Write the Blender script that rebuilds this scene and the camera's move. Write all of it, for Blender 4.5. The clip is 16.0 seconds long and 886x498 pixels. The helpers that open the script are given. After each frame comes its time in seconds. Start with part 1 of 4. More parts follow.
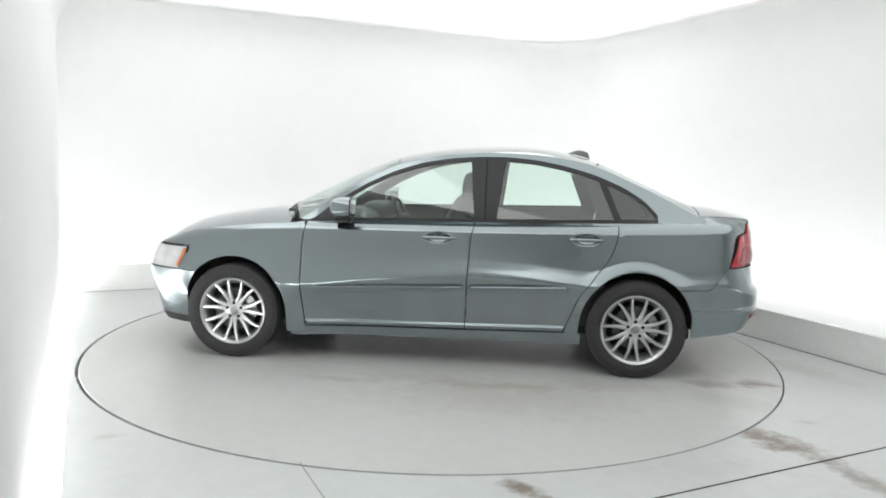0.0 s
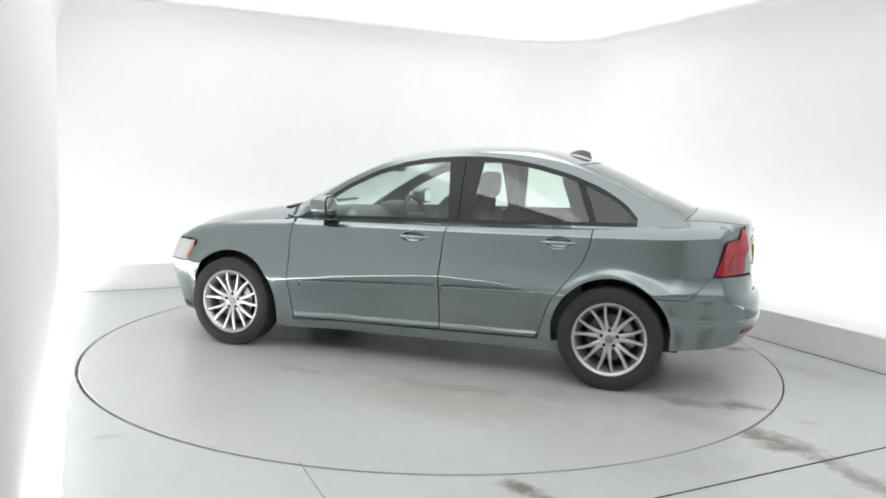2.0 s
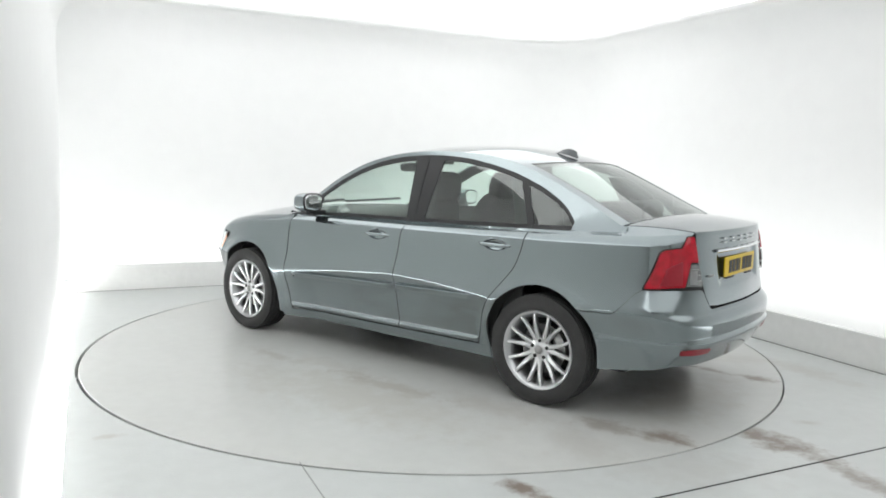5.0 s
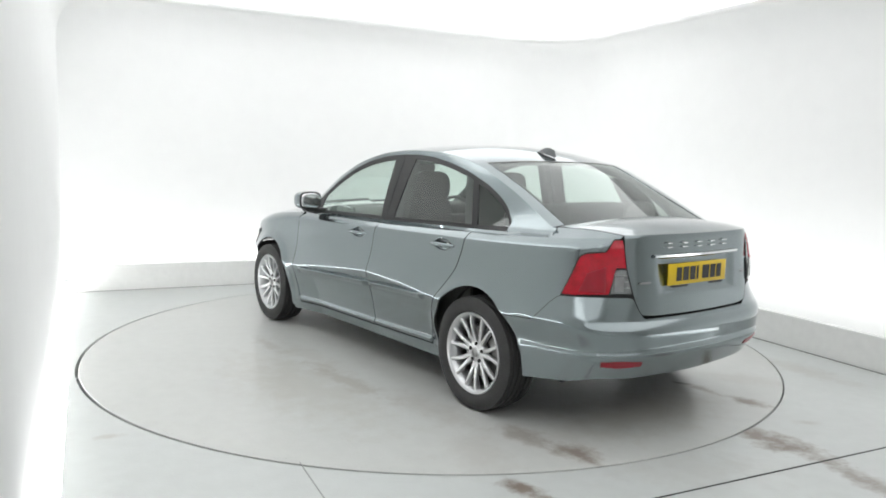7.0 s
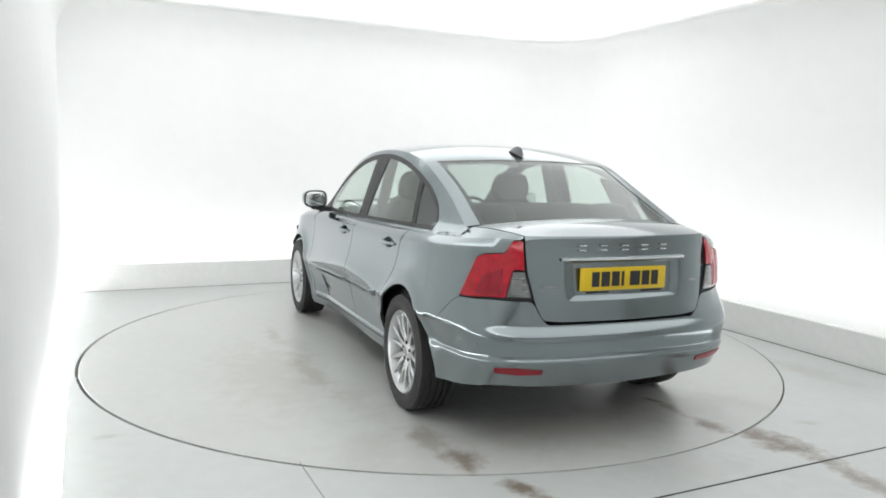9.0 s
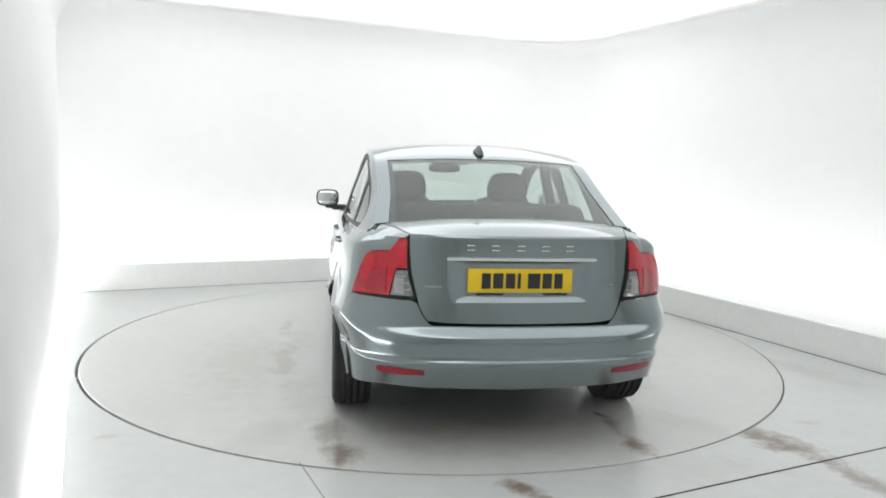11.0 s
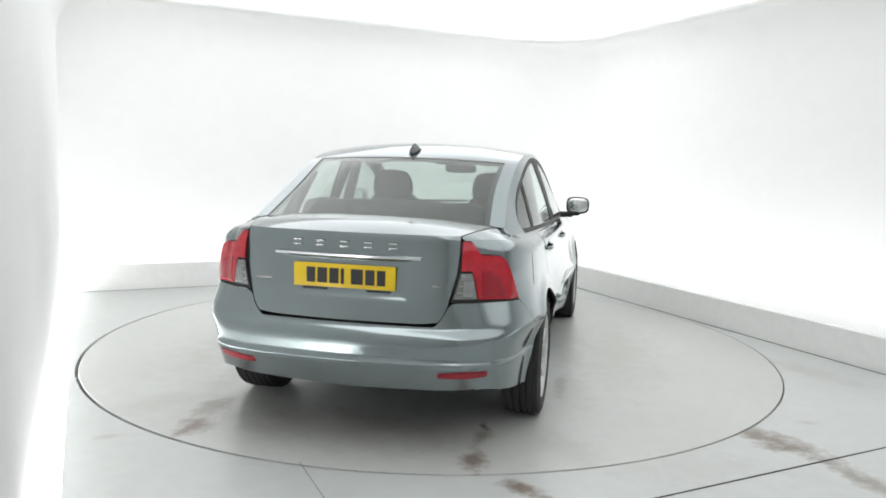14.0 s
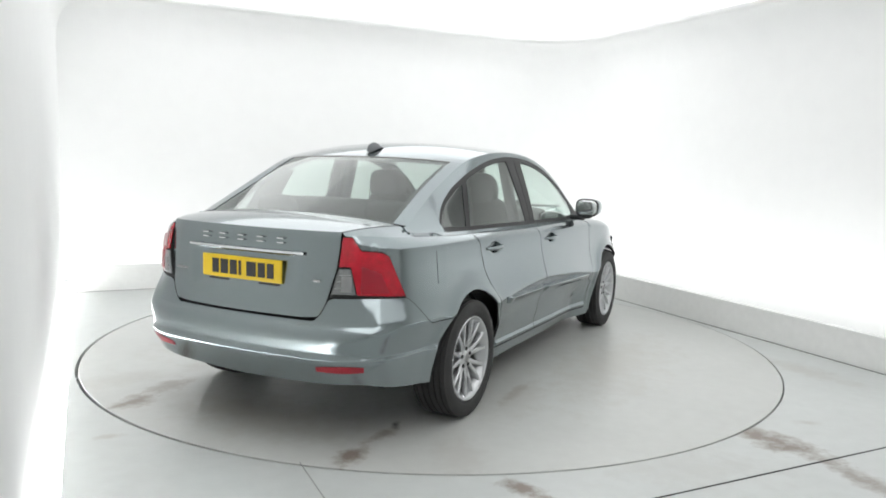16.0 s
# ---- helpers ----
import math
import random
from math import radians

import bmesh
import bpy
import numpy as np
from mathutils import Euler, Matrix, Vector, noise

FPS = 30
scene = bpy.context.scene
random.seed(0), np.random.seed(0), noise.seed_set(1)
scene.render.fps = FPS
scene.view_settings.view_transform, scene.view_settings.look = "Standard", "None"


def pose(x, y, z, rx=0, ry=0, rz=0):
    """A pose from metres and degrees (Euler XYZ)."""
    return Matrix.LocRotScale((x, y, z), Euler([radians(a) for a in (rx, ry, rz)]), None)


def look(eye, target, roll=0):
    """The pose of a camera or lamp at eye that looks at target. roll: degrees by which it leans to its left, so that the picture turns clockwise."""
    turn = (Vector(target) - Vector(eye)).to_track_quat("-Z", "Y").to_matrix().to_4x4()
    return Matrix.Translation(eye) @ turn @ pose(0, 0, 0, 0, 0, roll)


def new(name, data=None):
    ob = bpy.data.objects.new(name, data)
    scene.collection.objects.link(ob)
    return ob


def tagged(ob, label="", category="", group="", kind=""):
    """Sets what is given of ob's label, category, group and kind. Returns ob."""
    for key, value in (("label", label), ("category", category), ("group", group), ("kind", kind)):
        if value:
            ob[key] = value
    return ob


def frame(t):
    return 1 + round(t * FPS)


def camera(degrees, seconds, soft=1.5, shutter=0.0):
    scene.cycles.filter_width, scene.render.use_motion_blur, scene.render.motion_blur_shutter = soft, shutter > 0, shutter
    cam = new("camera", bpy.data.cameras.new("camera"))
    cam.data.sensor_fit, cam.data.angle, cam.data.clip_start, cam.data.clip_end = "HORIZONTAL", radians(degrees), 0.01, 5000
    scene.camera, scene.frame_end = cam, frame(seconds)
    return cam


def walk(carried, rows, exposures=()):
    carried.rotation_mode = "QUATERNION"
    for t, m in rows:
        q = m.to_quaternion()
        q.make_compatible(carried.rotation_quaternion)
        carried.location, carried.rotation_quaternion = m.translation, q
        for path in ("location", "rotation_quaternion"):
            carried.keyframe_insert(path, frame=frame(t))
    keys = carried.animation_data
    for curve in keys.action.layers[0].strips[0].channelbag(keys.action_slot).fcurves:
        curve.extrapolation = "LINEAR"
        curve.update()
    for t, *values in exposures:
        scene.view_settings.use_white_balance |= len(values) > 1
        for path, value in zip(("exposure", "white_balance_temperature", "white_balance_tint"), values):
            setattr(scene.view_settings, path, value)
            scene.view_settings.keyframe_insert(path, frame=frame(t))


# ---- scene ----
# ---- camera ----
cam = camera(61.5, 16.0, soft=1.8)
EYE = (0.0, -5.563, 1.377)
AIM = (EYE[0] + 0.009775, EYE[1] + 0.992590, EYE[2] - 0.121113)
VIEW = look(EYE, AIM, 1.595)
walk(cam, [(0.0, VIEW), (16.0, VIEW)])

# ---- light ----
world = bpy.data.worlds.new("world")
world.use_nodes = True
world.node_tree.nodes["Background"].inputs[0].default_value = (0.8, 0.85, 0.83, 1)
world.node_tree.nodes["Background"].inputs[1].default_value = 0.3
scene.world = world
scene.view_settings.exposure = 0.0
CEILING_GLOW, FILL_GLOW, MIDDLE_GLOW, TROUGH_GLOW, STRIP_GLOW = 1.25, 2.15, 0.83, 3.15, 12.5

# the booth is turned against the camera: A runs across it, B runs away from the camera
TURN = radians(25.2)
AX, BX = Vector((math.cos(TURN), math.sin(TURN), 0)), Vector((-math.sin(TURN), math.cos(TURN), 0))


def booth(a, b, z=0.0):
    return AX * a + BX * b + Vector((0, 0, z))


# ---- materials ----
def material(name, colour, rough=0.5, metal=0.0, grain=0.06, scale=8.0, bump=0.0, bump_scale=80.0, coat=0.0, glow=0.0, spec=0.5):
    """A principled surface whose colour varies at two scales, with a fine relief."""
    m = bpy.data.materials.new(name)
    m.use_nodes = True
    t = m.node_tree
    p = t.nodes["Principled BSDF"]
    p.inputs["Roughness"].default_value, p.inputs["Metallic"].default_value = rough, metal
    p.inputs["Coat Weight"].default_value, p.inputs["Coat Roughness"].default_value = coat, 0.06
    p.inputs["Specular IOR Level"].default_value = spec
    p.inputs["Base Color"].default_value = (*colour, 1)
    co = t.nodes.new("ShaderNodeTexCoord")
    if grain:
        n1, n2 = t.nodes.new("ShaderNodeTexNoise"), t.nodes.new("ShaderNodeTexNoise")
        n1.inputs["Scale"].default_value, n2.inputs["Scale"].default_value = scale, scale * 9
        n1.inputs["Detail"].default_value = 4
        mix = t.nodes.new("ShaderNodeMath")
        mix.operation = "ADD"
        t.links.new(co.outputs["Object"], n1.inputs["Vector"])
        t.links.new(co.outputs["Object"], n2.inputs["Vector"])
        t.links.new(n1.outputs["Fac"], mix.inputs[0])
        t.links.new(n2.outputs["Fac"], mix.inputs[1])
        ramp = t.nodes.new("ShaderNodeMapRange")
        ramp.inputs["From Min"].default_value, ramp.inputs["From Max"].default_value = 0.6, 1.4
        ramp.inputs["To Min"].default_value, ramp.inputs["To Max"].default_value = 1 - grain, 1 + grain
        t.links.new(mix.outputs[0], ramp.inputs["Value"])
        mul = t.nodes.new("ShaderNodeVectorMath")
        mul.operation = "MULTIPLY"
        mul.inputs[0].default_value = colour
        t.links.new(ramp.outputs[0], mul.inputs[1])
        t.links.new(mul.outputs[0], p.inputs["Base Color"])
    if bump:
        n = t.nodes.new("ShaderNodeTexNoise")
        n.inputs["Scale"].default_value = bump_scale
        b = t.nodes.new("ShaderNodeBump")
        b.inputs["Strength"].default_value, b.inputs["Distance"].default_value = bump, 0.01
        t.links.new(co.outputs["Object"], n.inputs["Vector"])
        t.links.new(n.outputs["Fac"], b.inputs["Height"])
        t.links.new(b.outputs[0], p.inputs["Normal"])
    if glow:
        p.inputs["Emission Color"].default_value, p.inputs["Emission Strength"].default_value = (*colour, 1), glow
    return m


def stained_floor(name, base, patches, streaks=()):
    """Worn pale floor paint with muddy patches (x, y, half length, half width, turn, strength) of ragged outline."""
    m = material(name, base, rough=0.30, grain=0.05, scale=1.3, bump=0.06, bump_scale=60)
    t = m.node_tree
    p = t.nodes["Principled BSDF"]
    colour = p.inputs["Base Color"].links[0].from_socket
    co = t.nodes.new("ShaderNodeTexCoord")
    ragged = t.nodes.new("ShaderNodeTexNoise")
    ragged.inputs["Scale"].default_value, ragged.inputs["Detail"].default_value, ragged.inputs["Roughness"].default_value = 7, 8, 0.7
    t.links.new(co.outputs["Object"], ragged.inputs["Vector"])
    for x, y, long, wide, turn, strength, tone in patches:
        place = t.nodes.new("ShaderNodeMapping")
        place.vector_type = "TEXTURE"
        place.inputs["Location"].default_value = (x, y, 0)
        place.inputs["Rotation"].default_value = (0, 0, radians(turn))
        place.inputs["Scale"].default_value = (long, wide, 1)
        t.links.new(co.outputs["Object"], place.inputs["Vector"])
        size = t.nodes.new("ShaderNodeVectorMath")
        size.operation = "LENGTH"
        t.links.new(place.outputs[0], size.inputs[0])
        edge = t.nodes.new("ShaderNodeMath")
        edge.operation = "MULTIPLY_ADD"
        edge.inputs[1].default_value = 2.6
        t.links.new(ragged.outputs["Fac"], edge.inputs[0])
        t.links.new(size.outputs["Value"], edge.inputs[2])
        fade = t.nodes.new("ShaderNodeMapRange")
        fade.inputs["From Min"].default_value, fade.inputs["From Max"].default_value = 1.55, 2.25
        fade.inputs["To Min"].default_value, fade.inputs["To Max"].default_value = strength, 0
        t.links.new(edge.outputs[0], fade.inputs["Value"])
        mix = t.nodes.new("ShaderNodeMix")
        mix.data_type = "RGBA"
        mix.inputs["B"].default_value = (*tone, 1)
        t.links.new(fade.outputs[0], mix.inputs["Factor"])
        t.links.new(colour, mix.inputs["A"])
        colour = mix.outputs["Result"]
    t.links.new(colour, p.inputs["Base Color"])
    return m


MUD, DUST = (0.19, 0.15, 0.122), (0.36, 0.34, 0.31)
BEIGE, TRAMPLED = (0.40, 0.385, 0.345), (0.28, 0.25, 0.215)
FLOOR_TONE = (0.50, 0.522, 0.512)
WALL = material("white_wall_paint", (0.855, 0.862, 0.857), rough=0.6, grain=0.015, scale=0.7, bump=0.02)
PLINTH = material("plinth_paint", (0.80, 0.805, 0.79), rough=0.45, grain=0.04, scale=2.0, bump=0.03)
GLOW_CEILING = material("luminous_ceiling", (1.0, 1.0, 1.0), grain=0.0, glow=CEILING_GLOW)
GLOW_MIDDLE = material("dim_luminous_ceiling", (1.0, 1.0, 1.0), grain=0.0, glow=MIDDLE_GLOW)
GLOW_FILL = material("fill_panel_glow", (1.0, 1.0, 1.0), grain=0.0, glow=FILL_GLOW)
GLOW_TROUGH = material("light_trough_diffuser", (1.0, 1.0, 1.0), grain=0.0, glow=TROUGH_GLOW)
GLOW_STRIP = material("floor_strip_diffuser", (1.0, 1.0, 1.0), grain=0.0, glow=STRIP_GLOW)
GROOVE = material("dark_groove", (0.03, 0.032, 0.032), rough=0.9, grain=0.1)


# ---- the booth ----
def solid(name, points, faces, mat, parent=None, label=""):
    me = bpy.data.meshes.new(name)
    me.from_pydata([tuple(p) for p in points], [], faces)
    me.materials.append(mat)
    ob = new(name, me)
    if parent:
        ob.parent = parent
    if label:
        ob["label"] = label
    return ob


def slab(name, a0, a1, b0, b1, z0, z1, mat, bevel=0.0):
    """A box in the booth's own directions."""
    pts = [booth(a, b, z) for z in (z0, z1) for a, b in ((a0, b0), (a1, b0), (a1, b1), (a0, b1))]
    ob = solid(name, pts, [(3, 2, 1, 0), (4, 5, 6, 7), (0, 1, 5, 4), (1, 2, 6, 5), (2, 3, 7, 6), (3, 0, 4, 7)], mat)
    if bevel:
        mod = ob.modifiers.new("bevel", "BEVEL")
        mod.width, mod.segments = bevel, 2
    return ob


A_LEFT, A_RIGHT, B_BACK, B_FRONT = -2.49, 2.50, 2.83, -2.77
W_LEFT, W_RIGHT, W_BACK, W_REAR = -2.66, 3.45, 3.30, -7.5
CEIL, PL_H = 2.88, 0.255
R_TABLE = 2.437


def structure(ob, label, category):
    return tagged(ob, label, category, kind="structure")


def platform():
    """Painted floor with a round hole for the turntable."""
    n = 256
    bm = bmesh.new()
    top, low, rim = [], [], []
    for i in range(n):
        w = 2 * math.pi * i / n
        c, s = math.cos(w), math.sin(w)
        k = min((A_RIGHT if c > 0 else A_LEFT) / c if abs(c) > 1e-6 else 9, (B_BACK if s > 0 else B_FRONT) / s if abs(s) > 1e-6 else 9)
        hole = R_TABLE + 0.0115
        top.append(bm.verts.new(booth(c * hole - 0.007, s * hole - 0.003, 0)))
        low.append(bm.verts.new(booth(c * hole - 0.007, s * hole - 0.003, -0.09)))
        rim.append(bm.verts.new(booth(c * k, s * k, 0)))
    for i in range(n):
        j = (i + 1) % n
        bm.faces.new((top[i], rim[i], rim[j], top[j]))
        bm.faces.new((low[i], top[i], top[j], low[j]))
    me = bpy.data.meshes.new("floor")
    bm.to_mesh(me)
    return me


FLOOR = stained_floor("booth_floor_paint", FLOOR_TONE, [
    (1.76, -1.96, 0.36, 0.15, -58, 0.95, MUD), (1.94, -2.38, 0.26, 0.10, -70, 0.75, MUD), (0.40, -2.56, 0.15, 0.07, -38, 0.95, MUD), (0.52, -2.68, 0.12, 0.05, -40, 0.85, MUD),
    (-1.56, -2.10, 0.09, 0.04, 20, 0.6, DUST), (2.55, -0.60, 0.5, 0.16, -62, 0.45, DUST), (2.06, -1.66, 0.12, 0.05, 0, 0.5, DUST), (1.2, -2.3, 0.5, 0.3, 10, 0.25, DUST)])
me = platform()
me.materials.append(FLOOR)
structure(new("floor", me), "pale grey painted booth floor with brown mud stains around the turntable", "floor")
structure(slab("floor_front", W_LEFT, W_RIGHT, W_REAR, B_FRONT - 0.012, -0.1, 0, FLOOR), "pale grey painted floor in front of the booth, muddy in places", "floor")
structure(slab("floor_pit", W_LEFT, W_RIGHT, B_FRONT - 0.02, W_BACK, -0.14, -0.1, GROOVE), "dark pit under the turntable gap", "floor")
structure(slab("floor_seam", -1.533, -1.528, B_FRONT, -1.88, -0.002, 0.002, material("seam_filler", (0.30, 0.31, 0.30), rough=0.7)), "thin joint between the painted floor plates", "joint")

structure(slab("trough_floor", A_RIGHT + 0.06, W_RIGHT, B_FRONT - 2.0, W_BACK, -0.05, 0.012, WALL), "white floor of the light trough", "floor")
structure(slab("plinth_back", A_LEFT, A_RIGHT + 0.1, B_BACK, B_BACK + 0.05, -0.1, PL_H, PLINTH, 0.006), "low pale grey kerb that hides the light trough behind", "kerb")
structure(slab("plinth_right", A_RIGHT, A_RIGHT + 0.05, B_FRONT, B_BACK - 0.004, -0.1, PL_H - 0.008, PLINTH, 0.006), "low pale grey kerb along the white wall", "kerb")
SEAM = material("dirty_joint", (0.16, 0.165, 0.155), rough=0.8, grain=0.4, scale=3.0)
structure(slab("floor_joint_right", A_RIGHT - 0.013, A_RIGHT - 0.001, B_FRONT + 0.3, B_BACK - 0.01, -0.01, 0.003, SEAM), "dirty joint at the foot of the kerb", "joint")
structure(slab("floor_joint_back", A_LEFT + 0.01, A_RIGHT - 0.01, B_BACK - 0.010, B_BACK - 0.001, -0.01, 0.003, SEAM), "dirty joint at the foot of the kerb", "joint")
structure(slab("light_trough_back", W_LEFT, W_RIGHT, B_BACK + 0.06, B_BACK + 0.32, 0.02, 0.05, GLOW_TROUGH), "glowing white light trough behind the kerb", "light")
structure(slab("light_trough_right", A_RIGHT + 0.06, A_RIGHT + 0.40, B_FRONT - 2.0, B_BACK - 0.02, 0.02, 0.05, GLOW_TROUGH), "glowing white light trough behind the kerb", "light")
structure(slab("light_trough_left", W_LEFT + 0.012, A_LEFT - 0.004, -6.5, B_BACK + 0.05, -0.06, -0.006, GLOW_STRIP), "glowing white light strip in the floor along the wall", "light")
# grey colour stands in for the shaded gap between light strip and wall
structure(slab("trim", W_LEFT, W_LEFT + 0.008, -1.0, 1.6, -0.05, 0.004, material("shadow_gap_grey", (0.3, 0.3, 0.3))), "thin grey strip painted as the shadow gap beside the light strip", "trim")


def curved_wall():
    """One white wall that runs round the booth with rounded corners and a coved top."""
    r, path = 0.80, []
    corners = [(W_LEFT, W_REAR), (W_LEFT, W_BACK), (W_RIGHT, W_BACK), (W_RIGHT, W_REAR)]
    path.append(corners[0])
    path.append((W_LEFT, W_BACK - 0.05))
    path.append((W_LEFT + 0.05, W_BACK))
    for i in range(25):
        w = math.pi / 2 * i / 24
        path.append((W_RIGHT - r + r * math.sin(w), W_BACK - r + r * math.cos(w)))
    path.append(corners[3])
    levels = [(-0.1, 0.0), (0.3, 0.0), (2.45, 0.0), (2.56, 0.012), (2.66, 0.04), (2.745, 0.085), (2.81, 0.145), (2.85, 0.215), (2.875, 0.295), (CEIL, 0.38)]
    mid = (0.0, -1.0)
    pts, faces = [], []
    for z, inset in levels:
        for a, b in path:
            ka = -inset if a > 0 else inset
            kb = -inset if b > 0 else 0
            pts.append(booth(a + ka, b + kb, z))
    n = len(path)
    for k in range(len(levels) - 1):
        for i in range(n - 1):
            faces.append((k * n + i, k * n + i + 1, (k + 1) * n + i + 1, (k + 1) * n + i))
    ob = solid("wall_north", pts, faces, WALL)
    mod = ob.modifiers.new("thick", "SOLIDIFY")
    mod.thickness, mod.offset = 0.08, 1
    for f in ob.data.polygons:
        f.use_smooth = True
    return ob


structure(curved_wall(), "seamless white studio wall with a rounded corner", "wall")
# added wall: closes the room behind the camera and brightens the car's reflections
structure(slab("added_wall_south", W_LEFT - 0.1, W_RIGHT + 0.1, W_REAR - 0.1, W_REAR, -0.1, CEIL + 0.1, WALL), "unseen white wall added behind the camera to close the room", "wall")
structure(slab("ceiling", W_LEFT - 0.1, W_RIGHT + 0.1, W_REAR - 0.1, W_BACK + 0.1, CEIL + 0.005, CEIL + 0.1, WALL), "white studio ceiling", "ceiling")


def ceiling_light(name, rim, mat):
    """A flat luminous sheet with the outline rim."""
    n = len(rim)
    pts = [booth(a, b, z) for z in (CEIL - 0.03, CEIL) for a, b in rim]
    faces = [tuple(range(n - 1, -1, -1)), tuple(range(n, 2 * n))] + [(k, (k + 1) % n, n + (k + 1) % n, n + k) for k in range(n)]
    return solid(name, pts, faces, mat)


def ceiling_lights():
    """A bright sheet over the back with the wall's rounded corner, a dimmer one over the middle and front, and an added
    fill panel along the left.
    """
    i, r, split = 0.33, 0.50, 0.9
    a0, a1, b0, b1 = W_LEFT + i, W_RIGHT - i, -6.2, W_BACK - i
    corner = [(a1 - r + r * math.cos(w), b1 - r + r * math.sin(w)) for w in np.linspace(0, math.pi / 2, 20)]
    back = ceiling_light("ceiling_light_back", [(a0, split), (a1, split)] + corner + [(a0, b1)], GLOW_CEILING)
    middle = ceiling_light("ceiling_light_middle", [(a0 + 0.81, b0), (a1, b0), (a1, split - 0.01), (a0 + 0.81, split - 0.01)], GLOW_MIDDLE)
    # unseen panel, added to brighten the left wall, floor and door reflections
    side = ceiling_light("fill_panel_side", [(a0, b0), (a0 + 0.80, b0), (a0 + 0.80, split - 0.01), (a0, split - 0.01)], GLOW_FILL)
    structure(side, "long bright white fill panel added out of view along the wall", "light")
    structure(back, "large glowing white softbox ceiling along the back wall", "light")
    structure(middle, "large softly glowing white ceiling over the turntable", "light")


ceiling_lights()

# ---- car: materials ----
def car_paint():
    m = material("grey_metallic_paint", (0.238, 0.278, 0.288), rough=0.25, metal=0.90, grain=0.02, scale=2.0, coat=1.0)
    t = m.node_tree
    fleck, ramp = t.nodes.new("ShaderNodeTexNoise"), t.nodes.new("ShaderNodeMapRange")
    co = t.nodes.new("ShaderNodeTexCoord")
    fleck.inputs["Scale"].default_value = 900
    ramp.inputs["To Min"].default_value, ramp.inputs["To Max"].default_value = 0.13, 0.22
    t.links.new(co.outputs["Object"], fleck.inputs["Vector"])
    t.links.new(fleck.outputs["Fac"], ramp.inputs["Value"])
    t.links.new(ramp.outputs[0], t.nodes["Principled BSDF"].inputs["Roughness"])
    t.nodes["Principled BSDF"].inputs["Coat Roughness"].default_value = 0.04
    t.nodes["Principled BSDF"].inputs["Coat IOR"].default_value = 1.5
    t.nodes["Principled BSDF"].inputs["Specular Tint"].default_value = (0.55, 0.58, 0.60, 1)
    return m


def pane(name, tint, rough=0.0, shine=0.06):
    """Thin car glass: tinted see-through with a mirror-like gloss."""
    m = bpy.data.materials.new(name)
    m.use_nodes = True
    t = m.node_tree
    t.nodes.clear()
    out, mix = t.nodes.new("ShaderNodeOutputMaterial"), t.nodes.new("ShaderNodeMixShader")
    clear, gloss, edge = t.nodes.new("ShaderNodeBsdfTransparent"), t.nodes.new("ShaderNodeBsdfGlossy"), t.nodes.new("ShaderNodeLayerWeight")
    clear.inputs[0].default_value = (*tint, 1)
    gloss.inputs[0].default_value, gloss.inputs[1].default_value = (0.93, 0.96, 0.95, 1), rough
    edge.inputs[0].default_value = 0.5
    rise, add = t.nodes.new("ShaderNodeMath"), t.nodes.new("ShaderNodeMath")
    rise.operation, rise.inputs[1].default_value = "POWER", 4.0
    add.operation, add.use_clamp = "MULTIPLY_ADD", True
    add.inputs[1].default_value, add.inputs[2].default_value = 0.92, shine
    t.links.new(edge.outputs["Facing"], rise.inputs[0])
    t.links.new(rise.outputs[0], add.inputs[0])
    t.links.new(add.outputs[0], mix.inputs[0])
    t.links.new(clear.outputs[0], mix.inputs[1])
    t.links.new(gloss.outputs[0], mix.inputs[2])
    t.links.new(mix.outputs[0], out.inputs[0])
    return m


PAINT = car_paint()
INNER = material("dark_inner_lining", (0.022, 0.023, 0.023), rough=0.85, grain=0.1)
BLACK = material("black_plastic", (0.014, 0.015, 0.016), rough=0.5, grain=0.1, scale=30, bump=0.05, bump_scale=500)
RUBBER = material("tyre_rubber", (0.028, 0.028, 0.028), rough=0.75, grain=0.2, scale=12, bump=0.12, bump_scale=160)
ALLOY = material("silver_alloy", (0.54, 0.55, 0.56), rough=0.28, metal=0.85, grain=0.05, scale=20)
DISC = material("brake_steel", (0.32, 0.32, 0.32), rough=0.4, metal=0.9, grain=0.15, scale=30)
BRAKE = material("worn_brake_disc", (0.13, 0.13, 0.13), rough=0.45, metal=0.8, grain=0.2, scale=40)
CHROME = material("chrome", (0.80, 0.81, 0.82), rough=0.12, metal=1.0, grain=0.02)
RED = material("red_lamp_lens", (0.42, 0.006, 0.020), rough=0.12, grain=0.45, scale=26, coat=0.3)
DEEP_RED = material("dark_red_reflector", (0.31, 0.007, 0.020), rough=0.3, grain=0.1, scale=40, coat=0.2)
CLEAR = material("clear_lamp_lens", (0.24, 0.25, 0.25), rough=0.12, metal=0.5, grain=0.5, scale=24, coat=1.0)
HEADLAMP = material("headlamp_lens", (0.72, 0.73, 0.73), rough=0.08, metal=0.45, grain=0.2, scale=14, coat=1.0)
AMBER = material("amber_lens", (0.62, 0.20, 0.09), rough=0.15, grain=0.1, coat=1.0)
YELLOW = material("yellow_number_plate", (0.72, 0.50, 0.015), rough=0.4, grain=0.03, scale=20)
INK = material("black_plate_ink", (0.02, 0.02, 0.022), rough=0.5, grain=0.05)
CLOTH = material("charcoal_seat_cloth", (0.055, 0.057, 0.057), rough=0.9, grain=0.06, scale=9, bump=0.03, bump_scale=40)
LINER = material("pale_headliner", (0.45, 0.46, 0.45), rough=0.9, grain=0.05, scale=30)
